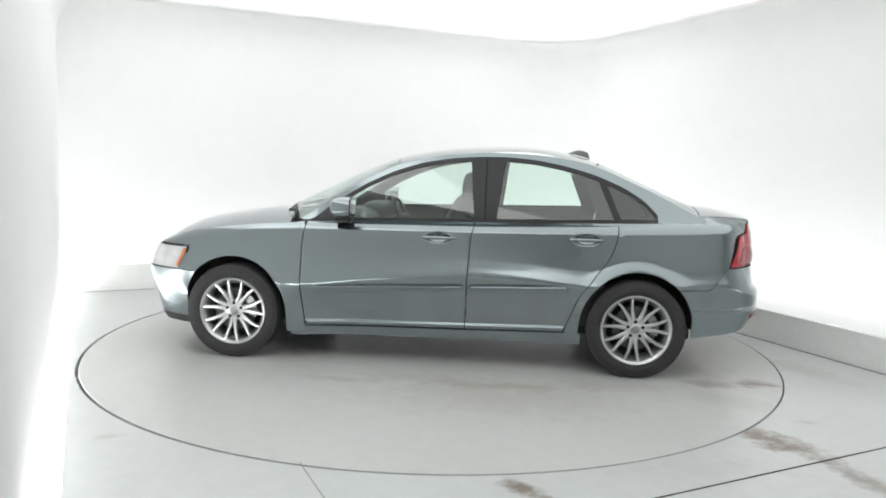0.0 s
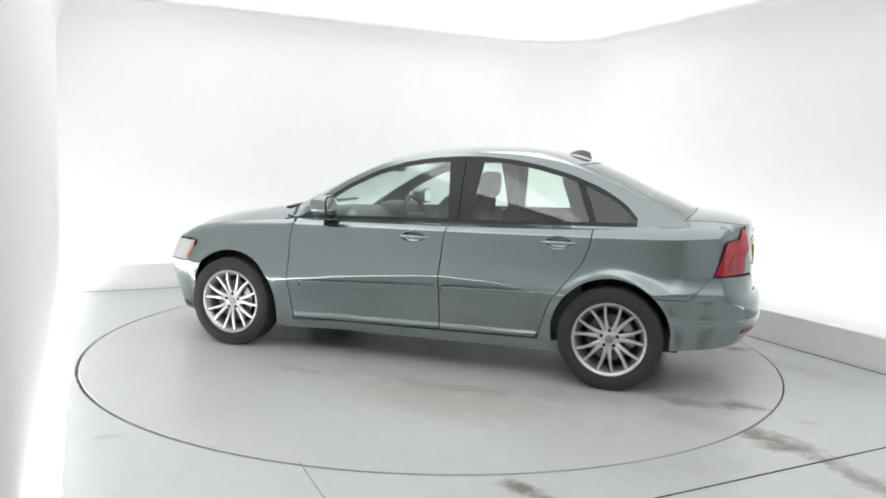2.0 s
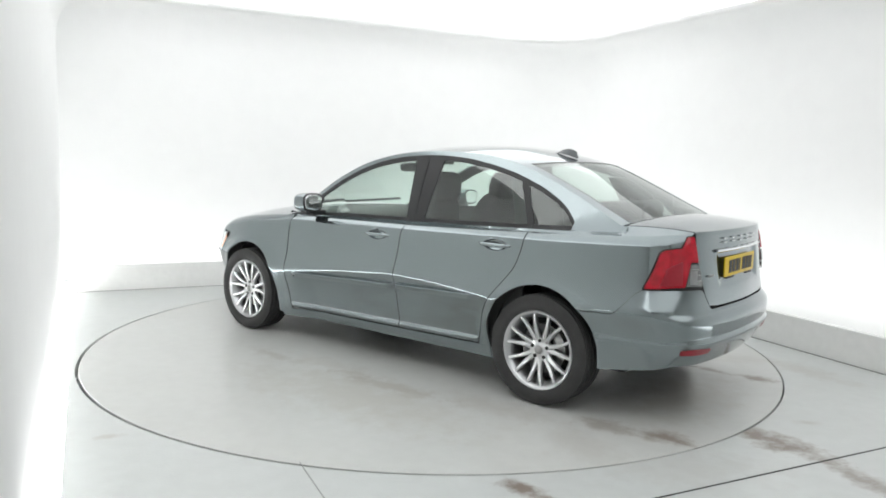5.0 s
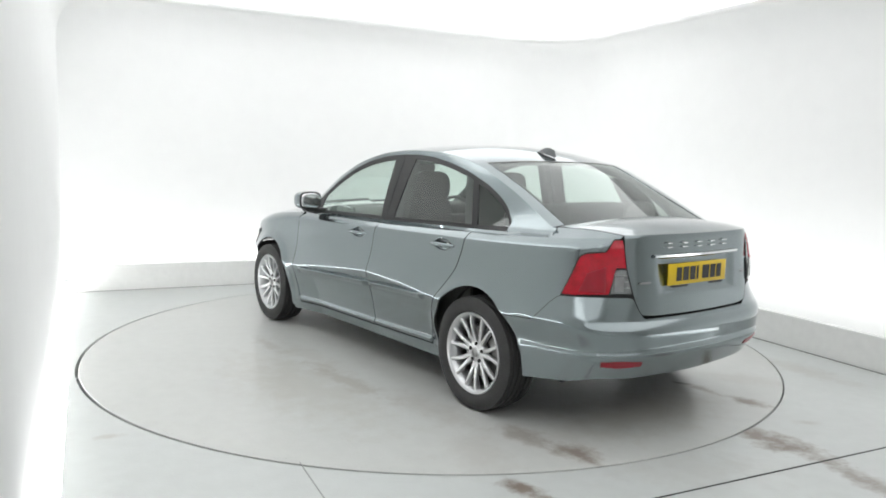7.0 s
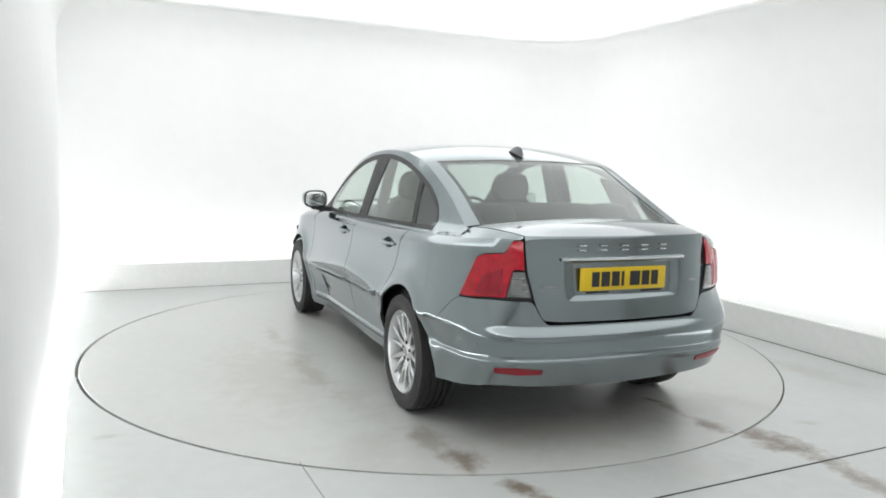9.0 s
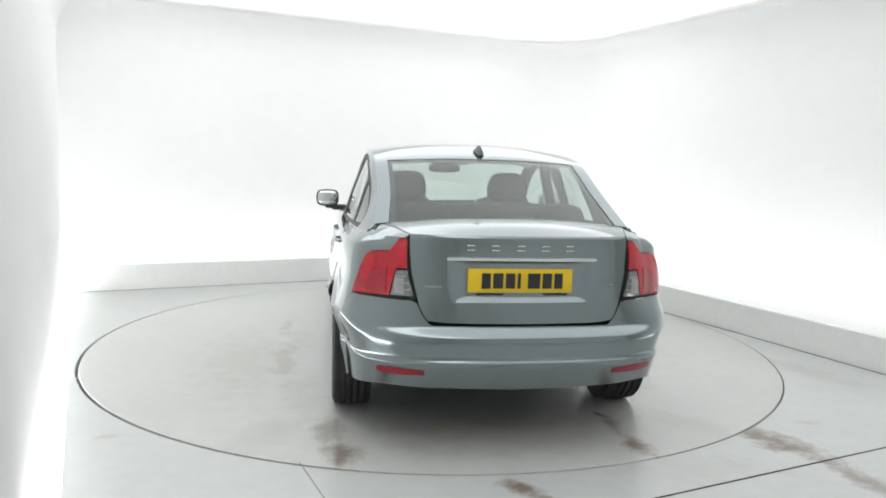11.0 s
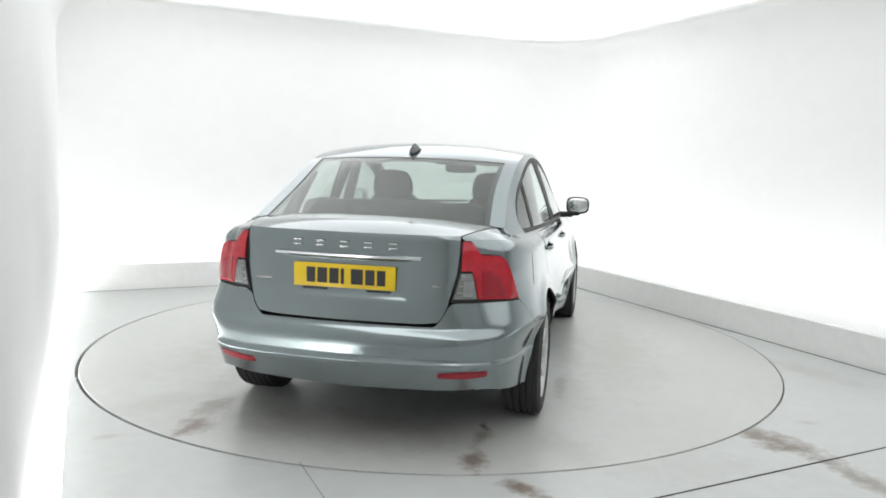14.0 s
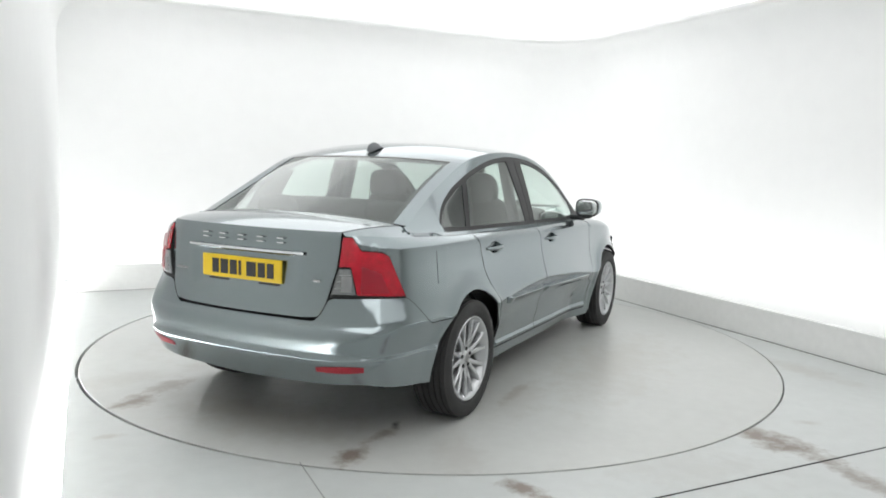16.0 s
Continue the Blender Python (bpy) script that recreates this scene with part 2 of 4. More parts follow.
TRIM = material("dark_dashboard_plastic", (0.075, 0.078, 0.078), rough=0.6, grain=0.05, scale=8, bump=0.02, bump_scale=40)
FIN = material("fin_grey", (0.11, 0.12, 0.125), rough=0.45, grain=0.05, scale=20)
MIRROR = material("mirror_glass", (0.85, 0.87, 0.87), rough=0.03, metal=1.0, grain=0.0)
SIDE_GLASS, REAR_GLASS, SCREEN_GLASS = pane("side_glass", (0.80, 0.90, 0.85), shine=0.11), pane("rear_glass", (0.56, 0.63, 0.60)), pane("windscreen_glass", (0.82, 0.91, 0.87))
QUARTER_GLASS = pane("quarter_glass", (0.62, 0.69, 0.66), shine=0.09)


# ---- car: shape ----
def curve(points, smooth=0.0):
    """A function through (u, value) points, rounded over the width `smooth`."""
    u, v = np.array(sorted(points), float).T
    if not smooth:
        return lambda x: np.interp(x, u, v)
    x = np.linspace(u[0] - smooth * 2, u[-1] + smooth * 2, 1600)
    y = np.interp(x, u, v)
    k = max(1, int(smooth / (x[1] - x[0])))
    for _ in range(2):
        y = np.convolve(np.pad(y, k, mode="edge"), np.ones(2 * k + 1) / (2 * k + 1), mode="valid")
    return lambda q: np.interp(q, x, y)


def outline():
    """Half of the body's plan at bumper height, rear centre to front centre, by arc length."""
    pts = [(-2.215, 0), (-2.205, 0.25), (-2.175, 0.50), (-2.112, 0.67), (-2.02, 0.768), (-1.88, 0.826), (-1.65, 0.862), (-1.3, 0.880), (-0.7, 0.888), (0.2, 0.890),
           (0.9, 0.888), (1.38, 0.888), (1.66, 0.850), (1.87, 0.780), (2.03, 0.655), (2.14, 0.42), (2.18, 0.0)]
    p = np.array([(pts[1][0], -pts[1][1])] + pts + [(pts[-2][0], -pts[-2][1])])
    out = []
    for i in range(1, len(p) - 2):
        for t in np.linspace(0, 1, 40, endpoint=False):
            a, b, c, d = p[i - 1:i + 3]
            out.append(0.5 * (2 * b + (c - a) * t + (2 * a - 5 * b + 4 * c - d) * t * t + (3 * b - a - 3 * c + d) * t ** 3))
    out = np.array(out + [p[-2]])
    s = np.concatenate([[0], np.cumsum(np.hypot(*np.diff(out, axis=0).T))])
    tx, ty = np.gradient(out[:, 0], s), np.gradient(out[:, 1], s)
    return s, out[:, 0], out[:, 1], -ty, tx


OS, OX, OY, ONX, ONY = outline()
S_END = OS[-1]


def s_x(x):
    return float(np.interp(x, OX, OS))


def s_y(y):
    """Arc length at which the rear face reaches the half width y."""
    return float(np.interp(y, OY[:200], OS[:200]))


def s_yf(y):
    return float(S_END - np.interp(y, OY[::-1][:160], (S_END - OS)[::-1][:160]))


ZTOP = curve([(-2.3, 1.018), (-2.0, 1.006), (-1.7, 0.992), (-1.31, 0.978), (-0.84, 0.968), (-0.28, 0.955), (0.27, 0.945), (0.88, 0.928), (1.13, 0.912), (1.45, 0.880), (1.72, 0.838), (1.89, 0.785), (2.03, 0.742), (2.25, 0.71)], 0.06)
D_SIDE = curve([(0.14, 0.148), (0.20, 0.118), (0.27, 0.098), (0.34, 0.083), (0.45, 0.055), (0.56, 0.018), (0.605, 0.0), (0.625, 0.005), (0.66, 0.017), (0.72, 0.033), (0.80, 0.046), (0.88, 0.053), (0.95, 0.061), (1.05, 0.070)], 0.014)
D_REAR = curve([(0.2, 0.175), (0.27, 0.120), (0.33, 0.080), (0.40, 0.036), (0.438, 0.013), (0.450, 0.010), (0.464, 0.021), (0.50, 0.017), (0.545, 0.016), (0.568, 0.020), (0.588, 0.036), (0.604, 0.056), (0.63, 0.059), (0.72, 0.067), (0.80, 0.076), (0.88, 0.086), (0.97, 0.096), (1.01, 0.103), (1.05, 0.11)], 0.0055)
D_FRONT = curve([(0.15, 0.125), (0.22, 0.080), (0.35, 0.044), (0.46, 0.016), (0.545, 0.001), (0.575, 0.0), (0.62, 0.018), (0.72, 0.06), (0.8, 0.10)], 0.02)
STEP = curve([(0.0, 0.0), (0.446, 0.0), (0.462, 0.008), (0.54, 0.004), (0.60, 0.0), (2, 0)], 0.005)
# the widest line of the flank bows up towards the middle of the car
BOW = curve([(1.6, -0.02), (1.25, -0.05), (0.95, -0.085), (0.80, -0.078), (0.40, -0.030), (-0.20, 0.020), (-0.60, 0.006), (-0.95, -0.030), (-1.30, -0.02), (-1.7, 0.0)], 0.08)


R_ARCH, HUB_Z, AXLE, AXLE_F = 0.362, 0.316, 1.32, 1.348
ARCH_Z = HUB_Z + 0.012
SILL_TOP = curve([(-1.1, 0.268), (-0.22, 0.250), (0.95, 0.228)])


def ring(s, z):
    """A point of the body's outer skin at arc length s (negative: right-hand side) and height z."""
    side, s = (1 if s >= 0 else -1), abs(s)
    x, y, nx, ny = (float(np.interp(s, OS, k)) for k in (OX, OY, ONX, ONY))
    n = math.hypot(nx, ny)
    nx, ny = nx / n, ny / n
    top = float(ZTOP(x))
    tuck = float(D_SIDE(z - float(BOW(x)) * max(0, min(1, (z - 0.36) / 0.12)) * max(0, min(1, (0.90 - z) / 0.2))))
    if z < 0.6:
        tuck -= 0.5 * max(0, tuck - 0.042) * max(0, min(1, (-1.1 - x) / 0.4))
    low = max(0, min(1, (0.58 - z) / 0.12))
    tuck *= 1 - 0.45 * low * max(0, min(1, (x - 0.6) / 0.3)) * max(0, min(1, (1.72 - x) / 0.15))
    for cx in (AXLE_F, -AXLE):
        far = math.hypot(x - cx, max(0.0, z - ARCH_Z)) - R_ARCH
        if low and far < 0.12:
            tuck -= low * (0.6 if x > -1.6 else 0.15) * max(0, tuck - 0.016) * (1 - max(0, far) / 0.12) ** 2 * max(0, min(1, (z - 0.29) / 0.16))
    d = tuck * ny * ny + float(D_REAR(z) if nx < 0 else D_FRONT(z)) * nx * nx
    if x < -1.6:
        d += float(STEP(z)) * ny * ny * min(1, (-1.6 - x) / 0.08)
        d += 0.042 * max(0, min(1, (z - 0.57) / 0.17)) ** 1.3 * (4 * nx * nx * ny * ny)
    d += 0.05 * max(0, 1 - (top - z) / 0.055) ** 2 * ny * ny
    if -0.866 < x < 0.854:
        lip = float(SILL_TOP(x)) + 0.040 - z
        d -= 0.013 * max(0, min(1, lip / 0.016 + 0.5)) * max(0, min(1, (0.036 - lip) / 0.012))
    for cx in (AXLE_F, -AXLE):
        far = math.hypot(x - cx, max(0.0, z - ARCH_Z)) - R_ARCH
        if far < 0.16:
            d -= 0.013 * math.exp(-((far - 0.006) / 0.045) ** 2) * ny * ny
    for hx, hz in ((-0.03, 0.863), (-0.985, 0.883)):
        q = ((x - hx) / 0.080) ** 2 + ((z - hz) / 0.034) ** 2
        if q < 1:
            d += 0.016 * (1 - q) ** 0.7
    return (x - nx * d, side * (y - ny * d), z)


def bmesh_grid(rows):
    bm = bmesh.new()
    vs = [[bm.verts.new(p) for p in row] for row in rows]
    for i in range(len(vs) - 1):
        for j in range(len(vs[0]) - 1):
            try:
                bm.faces.new((vs[i][j], vs[i + 1][j], vs[i + 1][j + 1], vs[i][j + 1]))
            except ValueError:
                pass
    return bm


def add_grid(bm, rows):
    """Adds a sheet of points to a bmesh, facing the same way as its neighbours."""
    vs = [[bm.verts.new(p) for p in row] for row in rows]
    for i in range(len(vs) - 1):
        for j in range(len(vs[0]) - 1):
            bm.faces.new((vs[i + 1][j], vs[i][j], vs[i][j + 1], vs[i + 1][j + 1]))


def part(name, bm, mat, parent, label="", smooth=True, thick=0.0, inner=None, out=None):
    """Links a bmesh as one mesh object under a thing or part. out: the direction that its outer face looks in."""
    bmesh.ops.remove_doubles(bm, verts=bm.verts, dist=1e-5)
    bm.normal_update()
    if out is not None:
        if sum(f.normal.dot(Vector(out)) * f.calc_area() for f in bm.faces) < 0:
            bmesh.ops.reverse_faces(bm, faces=bm.faces)
    for f in bm.faces:
        f.smooth = smooth
    for e in bm.edges:
        if e.is_boundary or (len(e.link_faces) == 2 and e.calc_face_angle(0) > 0.7):
            e.smooth = False
    me = bpy.data.meshes.new(name)
    bm.to_mesh(me)
    bm.free()
    me.materials.append(mat)
    ob = new(name, me)
    ob.parent = parent
    if label:
        ob["label"] = label
    if thick:
        me.materials.append(inner or INNER)
        mod = ob.modifiers.new("thick", "SOLIDIFY")
        mod.thickness, mod.offset = thick, -1
        mod.material_offset = mod.material_offset_rim = 1
    return ob


def flipped(rows):
    return [[(p[0], -p[1], p[2]) for p in row] for row in rows]


def region(left, right, low, high, na, nb, skin, push=0.0):
    """Points of the skin between four edges: left(z), right(z), low(u), high(u). na, nb: counts, or lists of steps from 0 to 1."""
    A = np.linspace(0, 1, na) if isinstance(na, int) else na
    B = np.linspace(0, 1, nb) if isinstance(nb, int) else nb
    rows = []
    for a in A:
        row = []
        for b in B:
            u = left(0.6) + a * (right(0.6) - left(0.6))
            for _ in range(5):
                z = low(u) + b * (high(u) - low(u))
                u = left(z) + a * (right(z) - left(z))
            row.append(skin(u, low(u) + b * (high(u) - low(u))))
        rows.append(row)
    return rows


def box(bm, x0, x1, y0, y1, z0, z1, bevel=0.0, seg=2):
    m = Matrix.LocRotScale(((x0 + x1) / 2, (y0 + y1) / 2, (z0 + z1) / 2), None, (abs(x1 - x0), abs(y1 - y0), abs(z1 - z0)))
    got = bmesh.ops.create_cube(bm, size=1, matrix=m)
    if bevel:
        edges = list({e for v in got["verts"] for e in v.link_edges})
        bmesh.ops.bevel(bm, geom=edges, offset=bevel, segments=seg, affect="EDGES", profile=0.5)
    return bm


def lathe(bm, profile, n, centre, axis_y=1):
    """Turns (radius, y) points round the wheel's axle."""
    loops = []
    for k in range(n):
        w = 2 * math.pi * k / n
        loops.append([bm.verts.new((centre[0] + r * math.cos(w), centre[1] + axis_y * y, centre[2] + r * math.sin(w))) for r, y in profile])
    for k in range(n):
        a, b = loops[k], loops[(k + 1) % n]
        for i in range(len(profile) - 1):
            try:
                bm.faces.new((a[i], a[i + 1], b[i + 1], b[i]))
            except ValueError:
                pass
    return bm


# greenhouse: the rail curve (x, y, z) with the centre line (x, z) at the same station
RAIL = [(0.95, 0.735, 0.925, 1.22, 0.975), (0.75, 0.705, 1.065, 0.95, 1.110), (0.52, 0.680, 1.212, 0.66, 1.250), (0.25, 0.655, 1.335, 0.33, 1.390), (-0.05, 0.642, 1.402, -0.02, 1.448),
        (-0.35, 0.636, 1.424, -0.35, 1.474), (-0.70, 0.633, 1.414, -0.72, 1.468), (-1.02, 0.630, 1.362, -1.09, 1.386), (-1.38, 0.630, 1.205, -1.48, 1.208), (-1.74, 0.672, 1.024, -1.80, 1.072)]
STATION = np.arange(len(RAIL), dtype=float)
RX, RY, RZ, MX, MZ = (curve(list(zip(STATION, [r[k] for r in RAIL])), 0.28) for k in range(5))
US = np.linspace(0, len(RAIL) - 1, 400)
BELT_Y = curve([(0.97, 0.772), (0.5, 0.790), (-0.3, 0.796), (-0.9, 0.782), (-1.42, 0.744), (-1.80, 0.684)], 0.08)
BELT_Z = curve([(0.97, 0.928), (0.8, 0.940), (0.27, 0.958), (-0.28, 0.970), (-0.84, 0.984), (-1.31, 0.996), (-1.8, 1.010)], 0.05)


def rail(x):
    """The rail's half width and height at x."""
    u = np.interp(-x, -RX(US), US)
    return float(RY(u)), float(RZ(u))


def glasshouse(x, z, push=0.0):
    yb, zb = float(BELT_Y(x)), float(BELT_Z(x))
    yc, zc = rail(x)
    t = max(0, min(1.05, (z - zb) / max(0.02, zc - zb)))
    return (x, yb + (yc - yb) * t ** (1.2 - 0.42 * max(0, min(1, (-1.05 - x) / 0.35))) + push, z)


def cap(u, q, drop=0.0):
    """The roof, windscreen and rear window skin: station u along the car, q from -1 to 1 across it."""
    xc, yc, zc, xm, zm = (float(f(u)) for f in (RX, RY, RZ, MX, MZ))
    return (xm + (xc - xm) * q * q, yc * q, zm + (zc - zm) * abs(q) ** 2.3 - drop)


DLO_TOP = curve([(0.83, 0.945), (0.68, 1.070), (0.48, 1.195), (0.29, 1.285), (0.10, 1.345), (-0.09, 1.378), (-0.28, 1.393), (-0.46, 1.395), (-0.65, 1.380), (-0.83, 1.348), (-1.02, 1.298), (-1.20, 1.226), (-1.32, 1.158), (-1.40, 1.095), (-1.435, 1.04), (-1.5, 1.0)], 0.03)
G = 0.0034
CUT_F = curve([(0.2, 0.855), (0.35, 0.872), (0.53, 0.885), (0.79, 0.885), (0.95, 0.855)], 0.05)
CUT_B = curve([(0.2, -0.215), (0.58, -0.225), (0.88, -0.240), (1.0, -0.275)], 0.04)
CUT_R = curve([(0.2, -0.865), (0.29, -0.868), (0.36, -0.895), (0.51, -0.945), (0.66, -1.055), (0.76, -1.135), (0.88, -1.178), (1.02, -1.192)], 0.03)
SILL_LOW = curve([(-1.1, 0.188), (0.95, 0.165)])


def ruled(inner, outer, n):
    """Points of the skin on straight lines, in arc length and height, from one edge to another."""
    return [[ring(a[0] + (b[0] - a[0]) * t, a[1] + (b[1] - a[1]) * t) for t in np.linspace(0, 1, n)] for a, b in zip(inner, outer)]


def arch_edge(z, r=R_ARCH):
    """Half the width of the wheel arch at height z."""
    return math.sqrt(max(0, r * r - (z - ARCH_Z) ** 2)) if z > ARCH_Z else r


def arch_edge_z(x):
    """Height of the rear arch over its centre at x."""
    return math.sqrt(max(0, R_ARCH * R_ARCH - (x + AXLE) ** 2))


def side_skin(x, z):
    return ring(s_x(x), z)


def empty(name):
    ob = bpy.data.objects.new(name, None)
    scene.collection.objects.link(ob)
    return ob


def panel_pair(name, rows, mat, parent, label="", thick=0.012, names=None, out=(0, 1, 0), inner=None):
    a = part(name, bmesh_grid(rows), mat, parent, label, thick=thick, out=out, inner=inner)
    b = part(name, bmesh_grid(flipped(rows)), mat, parent, label, thick=thick, out=(out[0], -out[1], out[2]), inner=inner)
    return a, b


LAMP_S, LAMP_F = s_y(0.556), s_x(-1.905)
LAMP_O = LAMP_F - 0.085
LAMP_TOP = curve([(LAMP_S - 0.1, 1.003), (LAMP_S + 0.058, 1.003), (LAMP_S + 0.112, 0.943), (LAMP_O - 0.04, 0.936), (LAMP_O, 0.922), (LAMP_F, 0.737)], 0.006)


def ztop_x(x):
    return float(ZTOP(x))


DOOR_ROWS = [0.006 * k for k in range(20)] + list(np.linspace(0.12, 1, 66))


def build_body(car):
    # side panels
    x_of = lambda s: float(np.interp(s, OS, OX))
    top_of = lambda s: ztop_x(x_of(s))
    end = math.asin(0.250 / R_ARCH)
    inner = [(s_x(AXLE_F - R_ARCH), z) for z in np.linspace(0.19, ARCH_Z, 4)[:-1]]
    inner += [(s_x(AXLE_F + R_ARCH * math.cos(w)), ARCH_Z + R_ARCH * math.sin(w)) for w in np.linspace(math.pi, end, 40)]
    inner += [(s_x(x), 0.578) for x in np.linspace(AXLE_F + R_ARCH * math.cos(end), 1.738, 8)[1:]]
    inner += [(s_x(1.755 - 0.42 * (z - 0.585)) - 0.004, z) for z in np.linspace(0.585, 0.725, 8)]
    inner += [(s_x(x), min(0.735 + 0.25 * (x - 1.70), ztop_x(x) - 0.02)) for x in np.linspace(1.705, 1.78, 4)]
    outer = [(s_x(float(CUT_F(z)) + G), z) for z in np.linspace(0.19, ztop_x(0.86), 24)]
    outer += [(s, top_of(s)) for s in np.linspace(s_x(0.862), s_x(1.79), len(inner) - 24)]
    panel_pair("front_wing", ruled(inner, outer, 30), PAINT, car)
    fdoor = region(lambda z: float(CUT_B(z)) + G, lambda z: float(CUT_F(z)) - G, lambda x: float(SILL_TOP(x)) + G, ztop_x, 90, DOOR_ROWS, side_skin)
    rdoor = region(lambda z: float(CUT_R(z)) + G, lambda z: float(CUT_B(z)) - G, lambda x: float(SILL_TOP(x)) + G, ztop_x, 80, DOOR_ROWS, side_skin)
    fd, rd = panel_pair("front_door", fdoor, PAINT, car), panel_pair("rear_door", rdoor, PAINT, car)
    sill = region(lambda z: -0.975, lambda z: 0.955, lambda x: float(SILL_LOW(x)), lambda x: float(SILL_TOP(x)) - G, 40, 6, side_skin)
    panel_pair("sill", sill, PAINT, car)
    s_top = LAMP_O
    end = math.pi - math.asin(0.262 / R_ARCH)
    inner = [(s_x(-AXLE + R_ARCH), z) for z in np.linspace(0.195, ARCH_Z, 4)[:-1]]
    inner += [(s_x(-AXLE + R_ARCH * math.cos(w)), ARCH_Z + R_ARCH * math.sin(w)) for w in np.linspace(0, end, 44)]
    quarter_low = curve([(-2.2, 0.735), (-1.90, 0.730), (-1.86, 0.70), (-1.78, 0.607), (-1.75, 0.592), (-1.50, 0.590)], 0.01)
    inner += [(s_x(x), float(quarter_low(x))) for x in np.linspace(-AXLE + R_ARCH * math.cos(end), -1.903, 20)[1:]]
    inner += [(float(np.interp(z, [0.737, 0.925], [LAMP_F, LAMP_O])) + G, z) for z in np.linspace(0.737, 0.930, 10)]
    outer = [(s_x(float(CUT_R(z)) - G), z) for z in np.linspace(0.195, ztop_x(-1.19), 36)]
    outer += [(s, top_of(s)) for s in np.linspace(s_x(-1.20), s_top, len(inner) - 36)]
    for one in panel_pair("rear_quarter_panel", ruled(inner, outer, 44), PAINT, car):
        if one.data.vertices[0].co.y < 0:
            rows = region(lambda z: s_x(-1.655), lambda z: s_x(-1.50), lambda s: 0.765, lambda s: 0.925, 8, 8, lambda s, z: [(p[0], -p[1] - 0.0015, p[2]) for p in [ring(s, z)]][0])
            part("fuel_flap", bmesh_grid(rows), PAINT, one, "body-coloured fuel filler flap", thick=0.004, out=(0, -1, 0))
    corner = region(lambda z: s_y(0.575), lambda z: s_top + G, lambda s: float(LAMP_TOP(s)) + 0.005, top_of, 24, 6, ring)
    panel_pair("rear_corner_panel", corner, PAINT, car, out=(-1, 0.5, 0))

    # rear bumper, one piece round the back
    s_arch, s_in = s_x(-AXLE - R_ARCH + 0.004), s_y(0.53)
    bump_top = curve([(0, 0.614), (s_y(0.43), 0.614), (s_y(0.475), 0.66), (s_y(0.50), 0.714), (s_y(0.53), 0.724), (s_x(-1.90), 0.726), (s_x(-1.86), 0.697), (s_x(-1.78), 0.603), (s_x(-1.75), 0.588), (s_arch + 0.3, 0.586)], 0.006)
    bump_low = curve([(0, 0.300), (0.5, 0.312), (s_x(-2.1), 0.325), (s_x(-1.95), 0.300), (s_arch, 0.270)], 0.05)
    rows = []
    for s in np.linspace(-s_arch, s_arch, 160):
        lo, hi = float(bump_low(abs(s))), float(bump_top(abs(s)))
        levels = list(np.linspace(lo, 0.40, 9)) + [0.425, 0.444, 0.449, 0.4535, 0.458, 0.463, 0.48, 0.51, 0.54, 0.56, 0.572, 0.580]
        rest = list(np.linspace(min(0.588, hi), hi, 16))
        rows.append([ring(s, min(z, hi - 0.001)) for z in levels] + [ring(s, z) for z in rest])
    bm = bmesh_grid(rows)
    for side in (1, -1):
        xs = [-AXLE - R_ARCH * math.cos(w) for w in np.linspace(math.asin(0.258 / R_ARCH), 0.15, 14)]
        ends = [[ring(side * s_x(x), ARCH_Z + arch_edge_z(x) + (0.586 - ARCH_Z - arch_edge_z(x)) * t) for t in np.linspace(0, 1, 10)] for x in xs + [-AXLE - R_ARCH + 0.003]]
        add_grid(bm, ends if side > 0 else ends[::-1])
    part("rear_bumper", bm, PAINT, car, thick=0.012, inner=PAINT, out=(-1, 0, 0))

    # boot lid: upright face with the plate recess, and the deck
    lid_edge = curve([(0.60, 0.40), (0.622, 0.43), (0.65, 0.465), (0.70, 0.492), (0.74, 0.505), (0.86, 0.540), (1.0, 0.556), (1.06, 0.56)], 0.01)
    lid_low = curve([(0, 0.622), (0.36, 0.624), (0.46, 0.634)], 0.02)

    def lid_skin(s, z):
        x, y, zz = ring(s, z)
        ry, rz = (abs(y) + 0.25 * max(0, 0.80 - z)) / 0.350, (z - 0.818) / 0.098
        k = max(0, min(1, min((1 - ry) * 4.5, (1 - rz) * 7, (1 + rz) * 3.2)))
        k = k * k * (3 - 2 * k)
        lip = 0.007 * math.exp(-((z - 1.012) / 0.03) ** 2)
        return (x + 0.014 * k - lip, y, zz)

    rows = region(lambda z: -s_y(float(lid_edge(z))) + G, lambda z: s_y(float(lid_edge(z))) - G, lambda s: float(lid_low(abs(s))) + G, lambda s: 1.028, 110, 70, lid_skin)
    top_edge = [r[-1] for r in rows]
    lid = part("boot_lid", bmesh_grid(rows), PAINT, car, thick=0.010, out=(-1, 0, 0))
    deck = []
    n = len(top_edge)
    for i, p in enumerate(top_edge):
        q = -1 + 2 * i / (n - 1)
        e = cap(len(RAIL) - 1, q * 0.945)
        e = (e[0] - 0.004, e[1], e[2] - 0.003)
        deck.append([tuple(p[k] + (e[k] - p[k]) * t + (0.012 * math.sin(math.pi * t) * (1 - 0.4 * q * q) if k == 2 else 0) for k in range(3)) for t in np.linspace(0, 1, 12)])
    part("boot_deck", bmesh_grid(deck), PAINT, lid, thick=0.010, out=(0, 0, 1))

    # shoulder between the skin's top edge and the glass or the deck
    rows = []
    for x in np.linspace(0.93, -1.74, 60):
        k = 0 if x < -1.43 else 1
        a, b = ring(s_x(x), ztop_x(x)), (x, float(BELT_Y(x)) - 0.004 * k, float(BELT_Z(x)) - 0.002 * k)
        rows.append([tuple(a[k] + (b[k] - a[k]) * t for k in range(3)) for t in np.linspace(0, 1, 5)])
